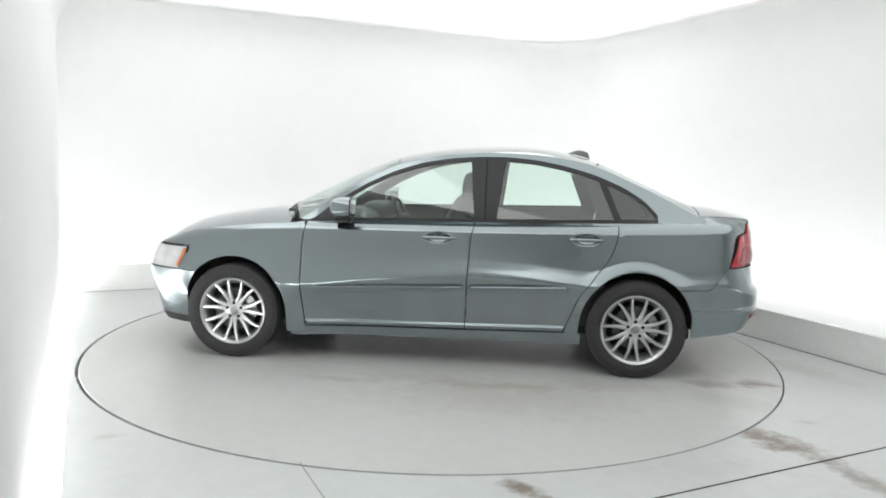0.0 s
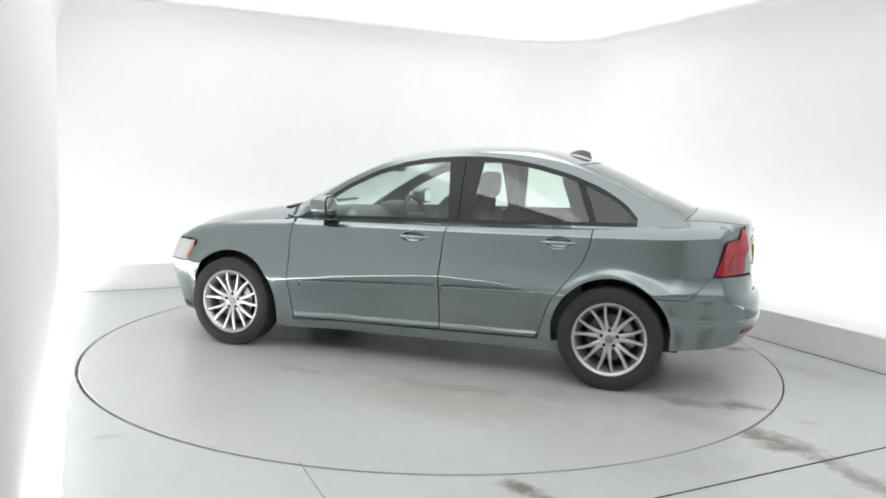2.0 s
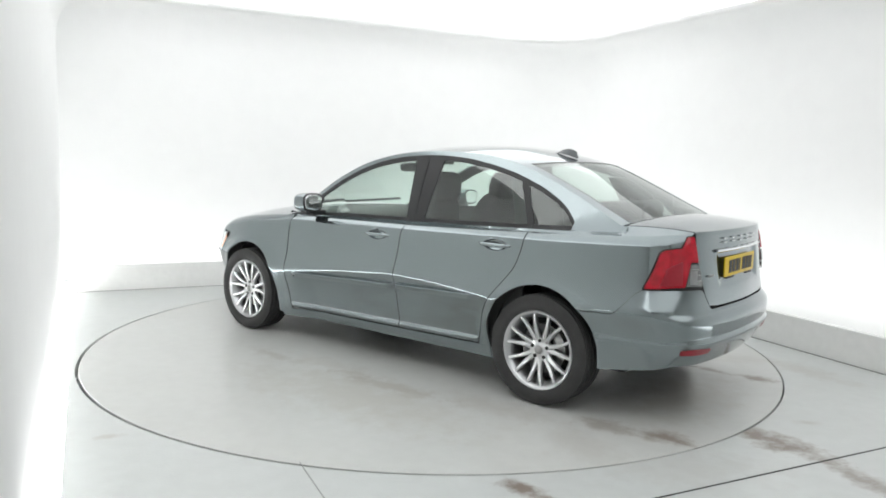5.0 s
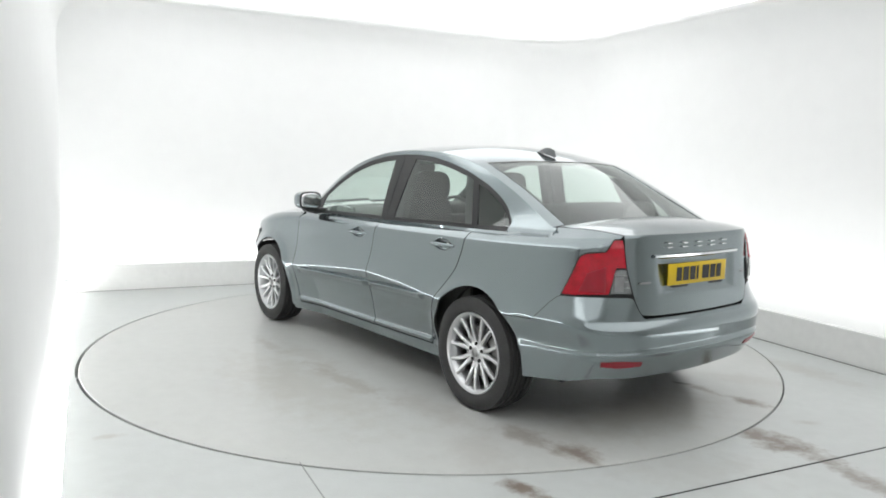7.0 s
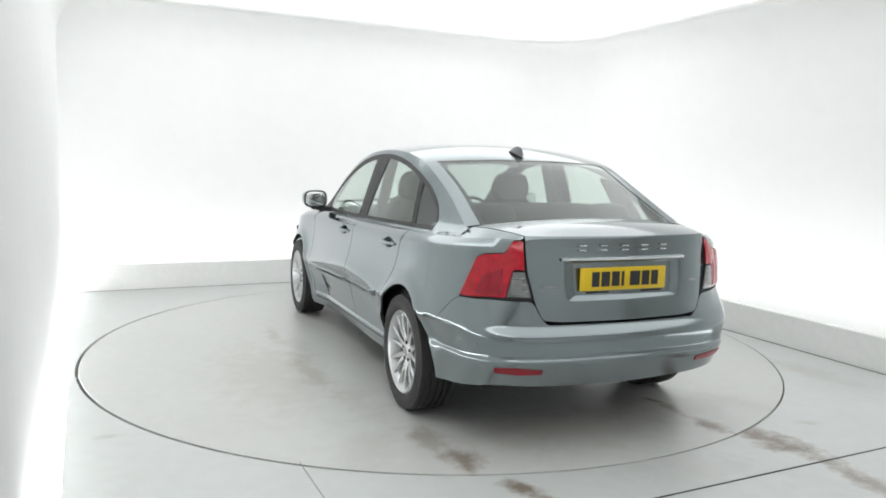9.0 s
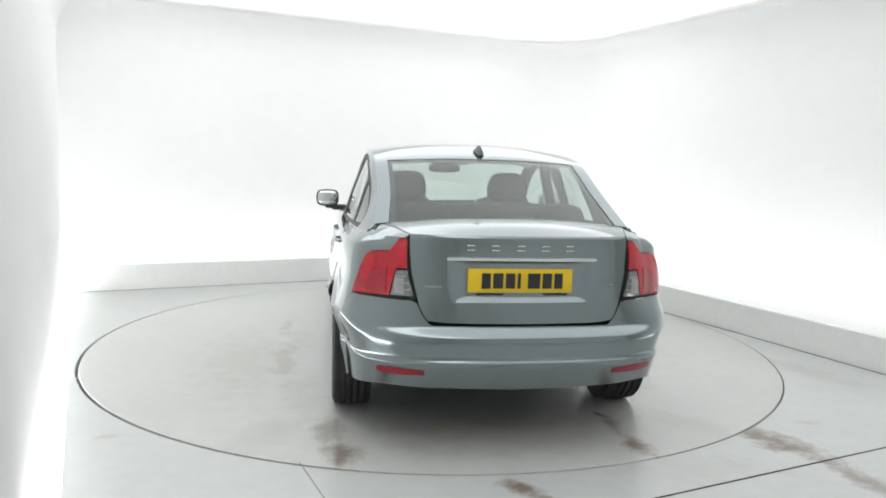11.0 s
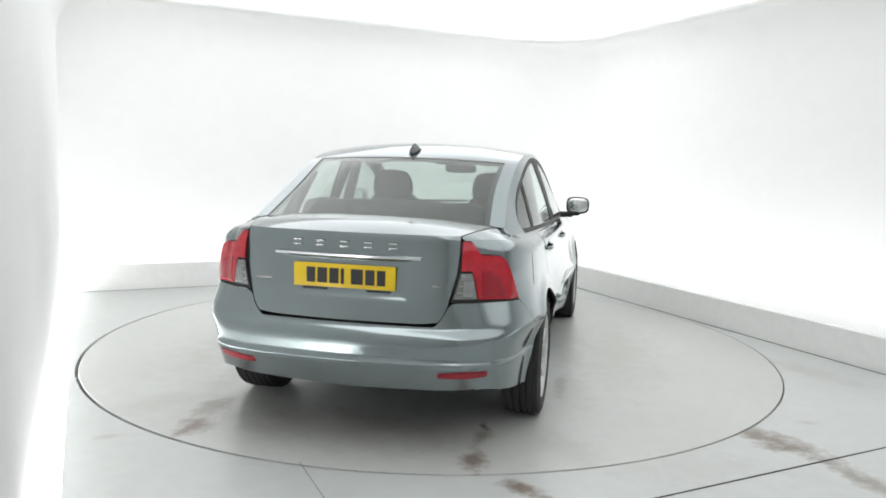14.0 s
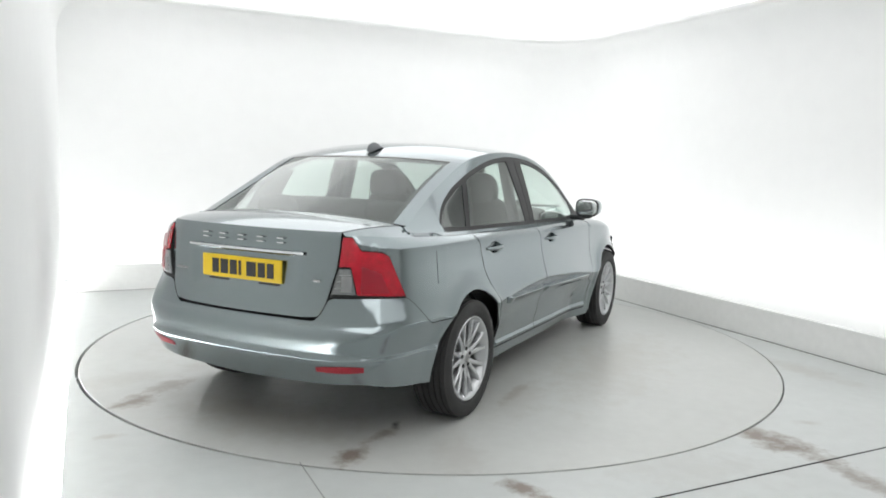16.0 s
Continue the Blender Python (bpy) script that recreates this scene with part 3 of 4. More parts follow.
    e, p = deck[-1][-1], deck[-1][0]
    for t in np.linspace(0.0, 1, 24):
        a = ring(s_x(-1.745) + (s_y(0.566) - s_x(-1.745)) * t, top_of(s_x(-1.745) + (s_y(0.566) - s_x(-1.745)) * t))
        b = [e[k] + (p[k] - e[k]) * t + (0, 0.004, -0.003)[k] + (0.012 * math.sin(math.pi * t) * 0.6 if k == 2 else 0) for k in range(3)]
        rows.append([tuple(a[k] + (b[k] - a[k]) * q for k in range(3)) for q in np.linspace(0, 1, 5)])
    panel_pair("shoulder", rows, PAINT, car, out=(0, 0.3, 1), inner=PAINT)
    # pillar skin behind the quarter window
    rows = []
    for x in np.linspace(-1.438, -1.741, 16):
        zb, (yc, zc) = float(BELT_Z(x)), rail(max(x, -1.738))
        rows.append([glasshouse(x, zb + (zc - zb) * t) for t in np.linspace(0, 1, 10)])
    panel_pair("rear_pillar", rows, PAINT, car, out=(0, 1, 0.2), inner=PAINT)
    # rail over the doors
    rows = []
    for x in np.linspace(0.945, -1.438, 80):
        z0, (yc, zc) = max(float(DLO_TOP(x)), float(BELT_Z(x))), rail(x)
        rows.append([glasshouse(x, z0 + (zc - z0) * t) for t in np.linspace(0, 1, 6)])
    panel_pair("roof_rail", rows, PAINT, car, out=(0, 1, 0.2))

    # roof, windscreen, rear window with their pillars
    n = len(RAIL) - 1
    roof = [[cap(u, q) for q in np.linspace(-1, 1, 41)] for u in np.linspace(3.0, 7.0, 40)]
    rf = part("roof", bmesh_grid(roof), PAINT, car, thick=0.012, inner=LINER, out=(0, 0, 1))
    rear_q = lambda u: 0.887
    for side in (1, -1):
        for name, u0, u1, edge in (("front_pillar", 0.0, 3.0, lambda u: 0.93), ("rear_window_pillar", 7.0, n, lambda u: rear_q(u) + 0.002)):
            rows = [[cap(u, side * q) for q in np.linspace(edge(u), 1, 7)] for u in np.linspace(u0, u1, 24)]
            part(name, bmesh_grid(rows), PAINT, car, thick=0.012, inner=PAINT, out=(0, 0, 1))
    screen = [[cap(u, q, 0.004) for q in np.linspace(-0.93, 0.93, 25)] for u in np.linspace(0.0, 2.98, 20)]
    part("windscreen", bmesh_grid(screen), SCREEN_GLASS, car, "clear curved windscreen", out=(0.5, 0, 1))
    rear = [[cap(u, q * rear_q(u), 0.004) for q in np.linspace(-1, 1, 31)] for u in np.linspace(7.03, n - 0.02, 24)]
    rw = part("rear_window", bmesh_grid(rear), REAR_GLASS, car, "sloping tinted rear window", out=(-0.5, 0, 1))
    for q0, q1, u0, u1 in ((-1.002, -0.955, 7.0, n), (0.955, 1.002, 7.0, n), (-0.97, 0.97, 7.0, 7.12), (-0.97, 0.97, n - 0.07, n)):
        rows = [[cap(u, q * rear_q(u), 0.006) for q in np.linspace(q0, q1, 15)] for u in np.linspace(u0, u1, 14)]
        part("window_border", bmesh_grid(rows), BLACK, rw, "black printed glass border", thick=0.003, inner=BLACK, out=(-0.5, 0, 1))

    # bonnet, front bumper, lamps, grille
    hood = []
    for x in np.linspace(0.96, 2.02, 40):
        s = s_x(x)
        e = ring(s, ztop_x(x))
        crown = float(np.interp(x, [0.96, 1.3, 1.8, 2.02], [0.055, 0.075, 0.06, 0.02]))
        hood.append([(e[0] + (0.07 if x > 1.9 else 0.10 * (x - 0.96)) * (1 - q * q), e[1] * q, e[2] + crown * (1 - abs(q) ** 2.4)) for q in np.linspace(-1, 1, 25)])
    bon = part("bonnet", bmesh_grid(hood), PAINT, car, thick=0.010, inner=PAINT, out=(0, 0, 1))
    s_fa, s_hl = s_x(AXLE_F + R_ARCH - 0.004), s_yf(0.40)
    mirror_s = lambda s: s if s <= S_END else -(2 * S_END - s)
    s_fo = lambda z: s_x(AXLE_F + arch_edge(z) - 0.001)
    rows = region(s_fo, lambda z: 2 * S_END - s_fo(z), lambda s: 0.240, lambda s: 0.575, 80, 16, lambda s, z: ring(mirror_s(s), z))
    lip = region(s_fo, lambda z: 2 * S_END - s_fo(z), lambda s: 0.185, lambda s: 0.238, 80, 5, lambda s, z: ring(mirror_s(s), z))
    part("front_lip", bmesh_grid(lip), BLACK, car, "black lower lip of the front bumper", thick=0.012, inner=BLACK, out=(1, 0, 0))
    part("front_bumper", bmesh_grid(rows), PAINT, car, thick=0.012, out=(1, 0, 0))
    rows = region(lambda z: s_x(1.755 - 0.42 * (z - 0.585)), lambda z: s_hl, lambda s: 0.585, lambda s: min(0.730, float(ZTOP(float(np.interp(s, OS, OX)))) - 0.012), 24, 10, lambda s, z: ring(s, z))
    for one in panel_pair("headlamp", rows, HEADLAMP, car, "clear headlamp with bright reflector", out=(1, 0.5, 0), inner=HEADLAMP):
        side = 1 if one.data.vertices[0].co.y > 0 else -1
        amber = region(lambda z: s_x(1.757 - 0.42 * (z - 0.585)), lambda z: s_x(1.780 - 0.36 * (z - 0.585)), lambda s: 0.60, lambda s: 0.718, 6, 8, lambda s, z: [(p[0], p[1] + 0.004, p[2]) for p in [ring(s, z)]][0])
        part("indicator", bmesh_grid(amber if side > 0 else flipped(amber)), AMBER, one, "amber side indicator", thick=0.004, out=(0, side, 0))
    rows = region(lambda z: s_hl + 0.004, lambda z: 2 * S_END - s_hl - 0.004, lambda s: 0.585, lambda s: 0.70, 30, 8, lambda s, z: ring(mirror_s(s), z))
    part("grille", bmesh_grid(rows), BLACK, car, "black front grille", thick=0.012, out=(1, 0, 0))
    strip = region(lambda z: 1.752, lambda z: 1.98, lambda x: min(0.745, ztop_x(x) - 0.008), ztop_x, 14, 5, side_skin)
    panel_pair("wing_tip", strip, PAINT, car, inner=PAINT)

    # wheel arch liners and floor pan
    for cx in (AXLE_F, -AXLE):
        for side in (1, -1):
            bm = bmesh.new()
            rows = []
            for w in np.linspace(-0.02 * math.pi, 1.02 * math.pi, 28):
                r = R_ARCH + 0.010
                rows.append([(cx + r * math.cos(w), side * y, HUB_Z + 0.012 + r * math.sin(w)) for y in (0.748, 0.56)])
            bm = bmesh_grid(rows)
            bm.faces.new([bm.verts.new((cx + (R_ARCH + 0.01) * math.cos(w), side * 0.56, HUB_Z + 0.012 + (R_ARCH + 0.01) * math.sin(w))) for w in np.linspace(-0.02 * math.pi, 1.02 * math.pi, 28)])
            part("wheel_arch_liner", bm, INNER, car, "black wheel arch liner", smooth=False)
    bm = bmesh.new()
    box(bm, -1.72, 1.9, -0.555, 0.555, 0.20, 0.34, 0.02)
    for x0, x1 in ((-0.92, 0.93),):
        box(bm, x0, x1, -0.740, 0.740, 0.215, 0.30, 0.02)
    box(bm, -2.02, -1.72, -0.58, 0.58, 0.36, 0.50, 0.03)
    part("floor_pan", bm, BLACK, car, "black underbody")
    bm = bmesh.new()
    box(bm, -2.0, -1.5, -0.56, 0.56, 0.33, 0.66, 0.03)
    part("boot_tub", bm, INNER, car, "dark boot lining")
    bm = bmesh.new()
    box(bm, 0.96, 1.9, -0.55, 0.55, 0.33, 0.70, 0.03)
    part("engine_block", bm, INNER, car, "dark engine bay")
    return fd, rd, lid, bon, rf


def build_glass(car, fd, rd):
    """Side windows with their black surrounds, under the doors they move with."""
    fb = lambda z: -0.262 + 0.10 * (z - 0.97)
    rb = lambda z: -0.395 - 0.13 * (z - 0.97)
    cd = lambda z: -1.175 + 0.42 * (z - 1.0)
    top = lambda x: float(DLO_TOP(x)) - 0.024
    low = lambda x: float(BELT_Z(x)) + 0.018
    for k, side in enumerate((1, -1)):
        turn = (lambda r: r) if side > 0 else flipped
        out = (0, side, 0.2)
        sk = lambda x, z: glasshouse(x, z, -0.006)
        xs = np.linspace(-0.27, 0.765, 44)
        front = [[sk(min(max(x, fb(z)), 0.9), z) for z in np.linspace(low(x), max(top(x), low(x) + 0.001), 12)] for x in xs]
        part("front_side_window", bmesh_grid(turn(front)), SIDE_GLASS, fd[k], "clear front door glass", out=out)
        back = region(cd, rb, low, top, 30, 12, sk)
        part("rear_side_window", bmesh_grid(turn(back)), SIDE_GLASS, rd[k], "clear rear door glass", out=out)
        quarter = region(lambda z: -1.43 + 0.25 * max(0, z - 1.06), lambda z: cd(z) - 0.025, low, lambda x: max(top(x), low(x) + 0.004), 16, 10, sk)
        part("quarter_window", bmesh_grid(turn(quarter)), QUARTER_GLASS, car, "small dark quarter window", out=out)
        # surrounds
        sk2 = lambda x, z: glasshouse(x, z, -0.002)
        strip = [[sk2(x, float(DLO_TOP(x)) - 0.028 + 0.028 * t) for t in (0, 0.5, 1)] for x in np.linspace(0.79, -0.31, 50)]
        part("window_frame", bmesh_grid(turn(strip)), BLACK, fd[k], "black window frame", thick=0.012, inner=BLACK, out=out)
        strip = [[sk2(x, float(DLO_TOP(x)) - 0.028 + 0.028 * t) for t in (0, 0.5, 1)] for x in np.linspace(-0.315, -1.05, 40)]
        part("window_frame", bmesh_grid(turn(strip)), BLACK, rd[k], "black window frame", thick=0.012, inner=BLACK, out=out)
        strip = [[sk2(x, max(float(BELT_Z(x)), float(DLO_TOP(x)) - 0.028 + 0.028 * t)) for t in (0, 0.5, 1)] for x in np.linspace(-1.05, -1.44, 26)]
        part("quarter_window_frame", bmesh_grid(turn(strip)), BLACK, car, "black window frame", thick=0.012, inner=BLACK, out=out)
        for par, x0, x1 in ((fd[k], 0.84, -0.265), (rd[k], -0.27, -1.185), (car, -1.19, -1.435)):
            strip = [[sk2(x, float(BELT_Z(x)) - 0.002 + 0.022 * t) for t in (0, 0.5, 1)] for x in np.linspace(x0, x1, 24)]
            part("window_seal", bmesh_grid(turn(strip)), BLACK, par, "black window seal", thick=0.010, inner=BLACK, out=out)
        pil = region(lambda z: -0.322, lambda z: fb(z) + 0.004, low, lambda x: float(DLO_TOP(x)) - 0.02, 6, 10, sk2)
        part("door_pillar_cover", bmesh_grid(turn(pil)), BLACK, fd[k], "black door pillar cover", thick=0.012, inner=BLACK, out=out)
        pil = region(lambda z: rb(z) - 0.004, lambda z: -0.328, low, lambda x: float(DLO_TOP(x)) - 0.02, 6, 10, sk2)
        part("door_pillar_cover", bmesh_grid(turn(pil)), BLACK, rd[k], "black door pillar cover", thick=0.012, inner=BLACK, out=out)
        pil = region(lambda z: cd(z) - 0.032, lambda z: cd(z) + 0.012, low, lambda x: float(DLO_TOP(x)) - 0.01, 5, 10, sk2)
        part("window_divider", bmesh_grid(turn(pil)), BLACK, rd[k], "black window divider bar", thick=0.012, inner=BLACK, out=out)
        # black sail behind the mirror
        sail = [[sk2(x, z) for z in np.linspace(float(BELT_Z(x)), max(float(BELT_Z(x)) + 0.002, float(DLO_TOP(x)) - 0.01), 4)] for x in np.linspace(0.62, 0.82, 8)]
        part("mirror_sail", bmesh_grid(turn(sail)), BLACK, fd[k], "black triangular mirror base", thick=0.012, inner=BLACK, out=out)


def build_lamps(car, lid):
    s0, s1, top = LAMP_S, LAMP_F, LAMP_TOP
    edge = curve([(0.70, s_y(0.500)), (0.74, s_y(0.511)), (0.86, s_y(0.5445)), (1.01, s_y(0.5605))])
    swell = lambda z: 0.012 * max(0.0, 1 - ((z - 0.855) / 0.13) ** 2)

    def lifted(s, z, back, out):
        p, k = ring(s, z), swell(z)
        return (p[0] - back - 0.7 * k, p[1] + out + 0.7 * k, p[2])

    proud = lambda s, z: lifted(s, z, 0.006, 0.004)
    s_split = s0 + 0.070
    for side in (1, -1):
        turn = (lambda r: r) if side > 0 else flipped
        rows = region(lambda z: float(edge(z)), lambda z: s1, lambda s: 0.727, lambda s: max(0.73, float(top(s)) + 0.003), 40, 16, lambda s, z: ring(s, z))
        lamp = part("tail_lamp", bmesh_grid(turn(rows)), INNER, car, "red and clear wraparound tail lamp", thick=0.012, out=(-1, side * 0.5, 0))
        low = curve([(s0 - 0.08, 0.872), (s_split - 0.016, 0.872), (s_split + 0.026, 0.742), (s1 + 0.1, 0.735)])
        rows = region(lambda z: float(edge(z)) + 0.002, lambda z: s1 - 0.004, lambda s: float(low(s)), lambda s: max(float(low(s)) + 0.001, float(top(s))), 60, 20, proud)
        part("red_lens", bmesh_grid(turn(rows)), RED, lamp, "glossy red tail lamp lens", thick=0.005, inner=RED, out=(-1, side * 0.5, 0))
        rows = region(lambda z: s_split + 0.044, lambda z: s1 - 0.085 - 0.50 * (z - 0.745), lambda s: 0.752, lambda s: 0.888 - 0.25 * (s - s_split), 16, 14, lambda s, z: lifted(s, z, 0.008, 0.006))
        part("lamp_cell", bmesh_grid(turn(rows)), DEEP_RED, lamp, "dark red inner lamp cell", thick=0.003, inner=DEEP_RED, out=(-1, side * 0.5, 0))
        rows = region(lambda z: float(edge(z)) + 0.002, lambda z: s_split - 0.018 + 0.30 * (0.86 - z), lambda s: 0.745, lambda s: 0.862, 14, 12, proud)
        part("reversing_lens", bmesh_grid(turn(rows)), CLEAR, lamp, "clear reversing lamp lens", thick=0.005, inner=CLEAR, out=(-1, side * 0.5, 0))
        wedge = region(lambda z: float(edge(z)) + 0.020 + 0.30 * (0.85 - z), lambda z: s_split - 0.012 + 0.05 * (0.86 - z), lambda s: 0.757, lambda s: 0.828, 8, 6, lambda s, z: lifted(s, z, 0.0075, 0.005))
        part("lamp_reflector", bmesh_grid(turn(wedge)), DISC, lamp, "bright wedge-shaped reflector", thick=0.002, inner=CHROME, out=(-1, side * 0.5, 0))
        for z in (0.775, 0.805, 0.835):
            bar = region(lambda zz: float(edge(zz)) + 0.012, lambda zz: s_split - 0.01, lambda s: z - 0.002, lambda s: z + 0.002, 6, 2, lambda s, q: lifted(s, q, 0.009, 0.004))
            part("lens_rib", bmesh_grid(turn(bar)), DISC, lamp, thick=0.003, inner=DISC, out=(-1, side * 0.5, 0))
        refl = region(lambda z: s_y(0.455), lambda z: s_y(0.685), lambda s: 0.381 + 0.05 * abs(s - 0.59) + 0.04 * (s - 0.59), lambda s: 0.417 - 0.05 * abs(s - 0.59) + 0.04 * (s - 0.59), 20, 4, lambda s, z: [(p[0] - 0.004, p[1] + 0.002, p[2]) for p in [ring(s, z)]][0])
        part("reflector", bmesh_grid(turn(refl)), DEEP_RED, car, "red bumper reflector strip", thick=0.006, inner=DEEP_RED, out=(-1, side * 0.3, 0))

    # number plate, bars in place of its characters, chrome strip, badges
    bm = bmesh.new()
    box(bm, -2.132, -2.124, -0.238, 0.258, 0.768, 0.879, 0.003)
    plate = part("number_plate", bm, YELLOW, lid, "yellow rear number plate with black characters")
    y = 0.193
    for wide in (0.042, 0.047, 0.044, 0.015, 0.0, 0.058, 0.044, 0.040):
        if wide:
            bm = bmesh.new()
            box(bm, -2.1345, -2.1310, y - wide, y, 0.788, 0.859)
            part("plate_bar", bm, INK, plate, smooth=False)
        y -= wide + (0.012 if wide else 0.022)
    for y0, y1 in ((0.09, 0.215), (-0.215, -0.10)):
        bm = bmesh.new()
        box(bm, -2.132, -2.112, y0, y1, 0.756, 0.765, 0.002)
        part("plate_lamp", bm, BLACK, lid, "black plate fixing strip")
    rows = []
    for y in np.linspace(-0.355, 0.355, 24):
        x = ring(s_y(abs(y)), 0.925)[0]
        rows.append([(x - 0.004, y, 0.912), (x - 0.016, y, 0.915), (x - 0.018, y, 0.926), (x - 0.004, y, 0.930)])
    part("chrome_strip", bmesh_grid(rows), CHROME, lid, "chrome strip over the number plate", thick=0.003, inner=CHROME, out=(-1, 0, 0))
    for k, y in enumerate((0.245, 0.130, 0.012, -0.105, -0.222)):
        bm = bmesh.new()
        x = ring(s_y(abs(y)), 0.975)[0] - 0.010
        box(bm, x - 0.005, x + 0.006, y - 0.019, y + 0.019, 0.960, 0.966, 0.0015)
        box(bm, x - 0.005, x + 0.006, y - 0.019, y + 0.019, 0.981, 0.987, 0.0015)
        part("badge_letter", bm, CHROME, lid, "small chrome badge bar")
    for y0, y1, z in ((0.37, 0.455, 0.792), (-0.445, -0.405, 0.800)):
        bm = bmesh.new()
        x = ring(s_y(abs(y0 + y1) / 2), z)[0]
        box(bm, x - 0.004, x + 0.004, y0, y1, z - 0.005, z + 0.005, 0.003)
        part("model_badge", bm, DISC, lid, "small chrome model badge")
    bm = bmesh.new()
    bmesh.ops.create_cone(bm, cap_ends=True, segments=20, radius1=0.007, radius2=0.006, depth=0.010, matrix=Matrix.Translation((-1.96, 0, 1.058)))
    part("washer_jet", bm, BLACK, lid)


def build_trim(car, fd, rd):
    for k, side in enumerate((1, -1)):
        turn = (lambda r: r) if side > 0 else flipped
        out = (0, side, 0)
        line = curve([(0.85, 0.500), (-0.2, 0.540), (-0.95, 0.570)])
        for par, x0, x1 in ((fd[k], 0.80, -0.218), (rd[k], -0.232, -0.885)):
            rows = []
            for x in np.linspace(x0, x1, 30):
                z = float(line(x))
                row = []
                for dz, push in ((-0.024, -0.003), (-0.021, 0.012), (-0.004, 0.019), (0.010, 0.023), (0.014, 0.020), (0.020, 0.0)):
                    p = side_skin(x, z + dz)
                    row.append((p[0], p[1] + (push if x0 - 0.004 > x > x1 + 0.004 else -0.004), p[2]))
                rows.append(row)
            part("side_moulding", bmesh_grid(turn(rows)), PAINT, par, "body-coloured side moulding", out=out, thick=0.002)
        # handles
        for par, hx, hz in ((fd[k], -0.03, 0.863), (rd[k], -0.985, 0.883)):
            bm = bmesh.new()
            rows = []
            for t in np.linspace(-1, 1, 17):
                y0 = ring(s_x(hx + 0.13), hz)[1]
                bow = 0.028 * (1 - t ** 4)
                h = 0.012 * (1 - 0.35 * t * t)
                ring_pts = [(hx + 0.112 * t, y0 - 0.006 + bow + 0.008 * math.cos(w), hz + h * math.sin(w)) for w in np.linspace(0, 2 * math.pi, 11)]
                rows.append(ring_pts)
            part("door_handle", bmesh_grid(turn(rows)), PAINT, par, "body-coloured door handle")
        # mirror
        head = empty_mirror(side, fd[k])


def empty_mirror(side, door):
    """Door mirror: rounded shell, foot and glass."""
    bm = bmesh.new()
    bmesh.ops.create_uvsphere(bm, u_segments=28, v_segments=18, radius=1)
    for v in bm.verts:
        x, y, z = v.co
        p = 0.62
        x, y, z = (math.copysign(abs(c) ** p, c) for c in (x, y, z))
        x = max(x, -0.55)
        v.co = (0.575 + 0.090 * x, side * (0.912 + 0.089 * y), 1.042 + 0.066 * z * (1 - 0.10 * y))
    shell = part("mirror_housing", bm, PAINT, door, "body-coloured door mirror housing")
    bm = bmesh.new()
    bmesh.ops.create_uvsphere(bm, u_segments=24, v_segments=10, radius=1)
    for v in bm.verts:
        x, y, z = v.co
        y, z = (math.copysign(abs(c) ** 0.6, c) for c in (y, z))
        v.co = (0.521 + 0.006 * x, side * (0.912 + 0.076 * y), 1.043 + 0.054 * z)
    part("mirror_glass", bm, MIRROR, shell, "mirror glass")
    bm = bmesh.new()
    bmesh.ops.create_uvsphere(bm, u_segments=24, v_segments=10, radius=1)
    for v in bm.verts:
        x, y, z = v.co
        y, z = (math.copysign(abs(c) ** 0.6, c) for c in (y, z))
        v.co = (0.527 + 0.010 * x, side * (0.912 + 0.088 * y), 1.042 + 0.0655 * z)
    part("mirror_bezel", bm, BLACK, shell, "black mirror bezel")
    bm = bmesh.new()
    box(bm, 0.545, 0.66, side * 0.765, side * 0.88, 0.945, 0.985, 0.014, 3)
    box(bm, 0.555, 0.64, side * 0.84, side * 0.93, 0.958, 0.992, 0.014, 3)
    part("mirror_foot", bm, BLACK, shell, "black mirror foot")


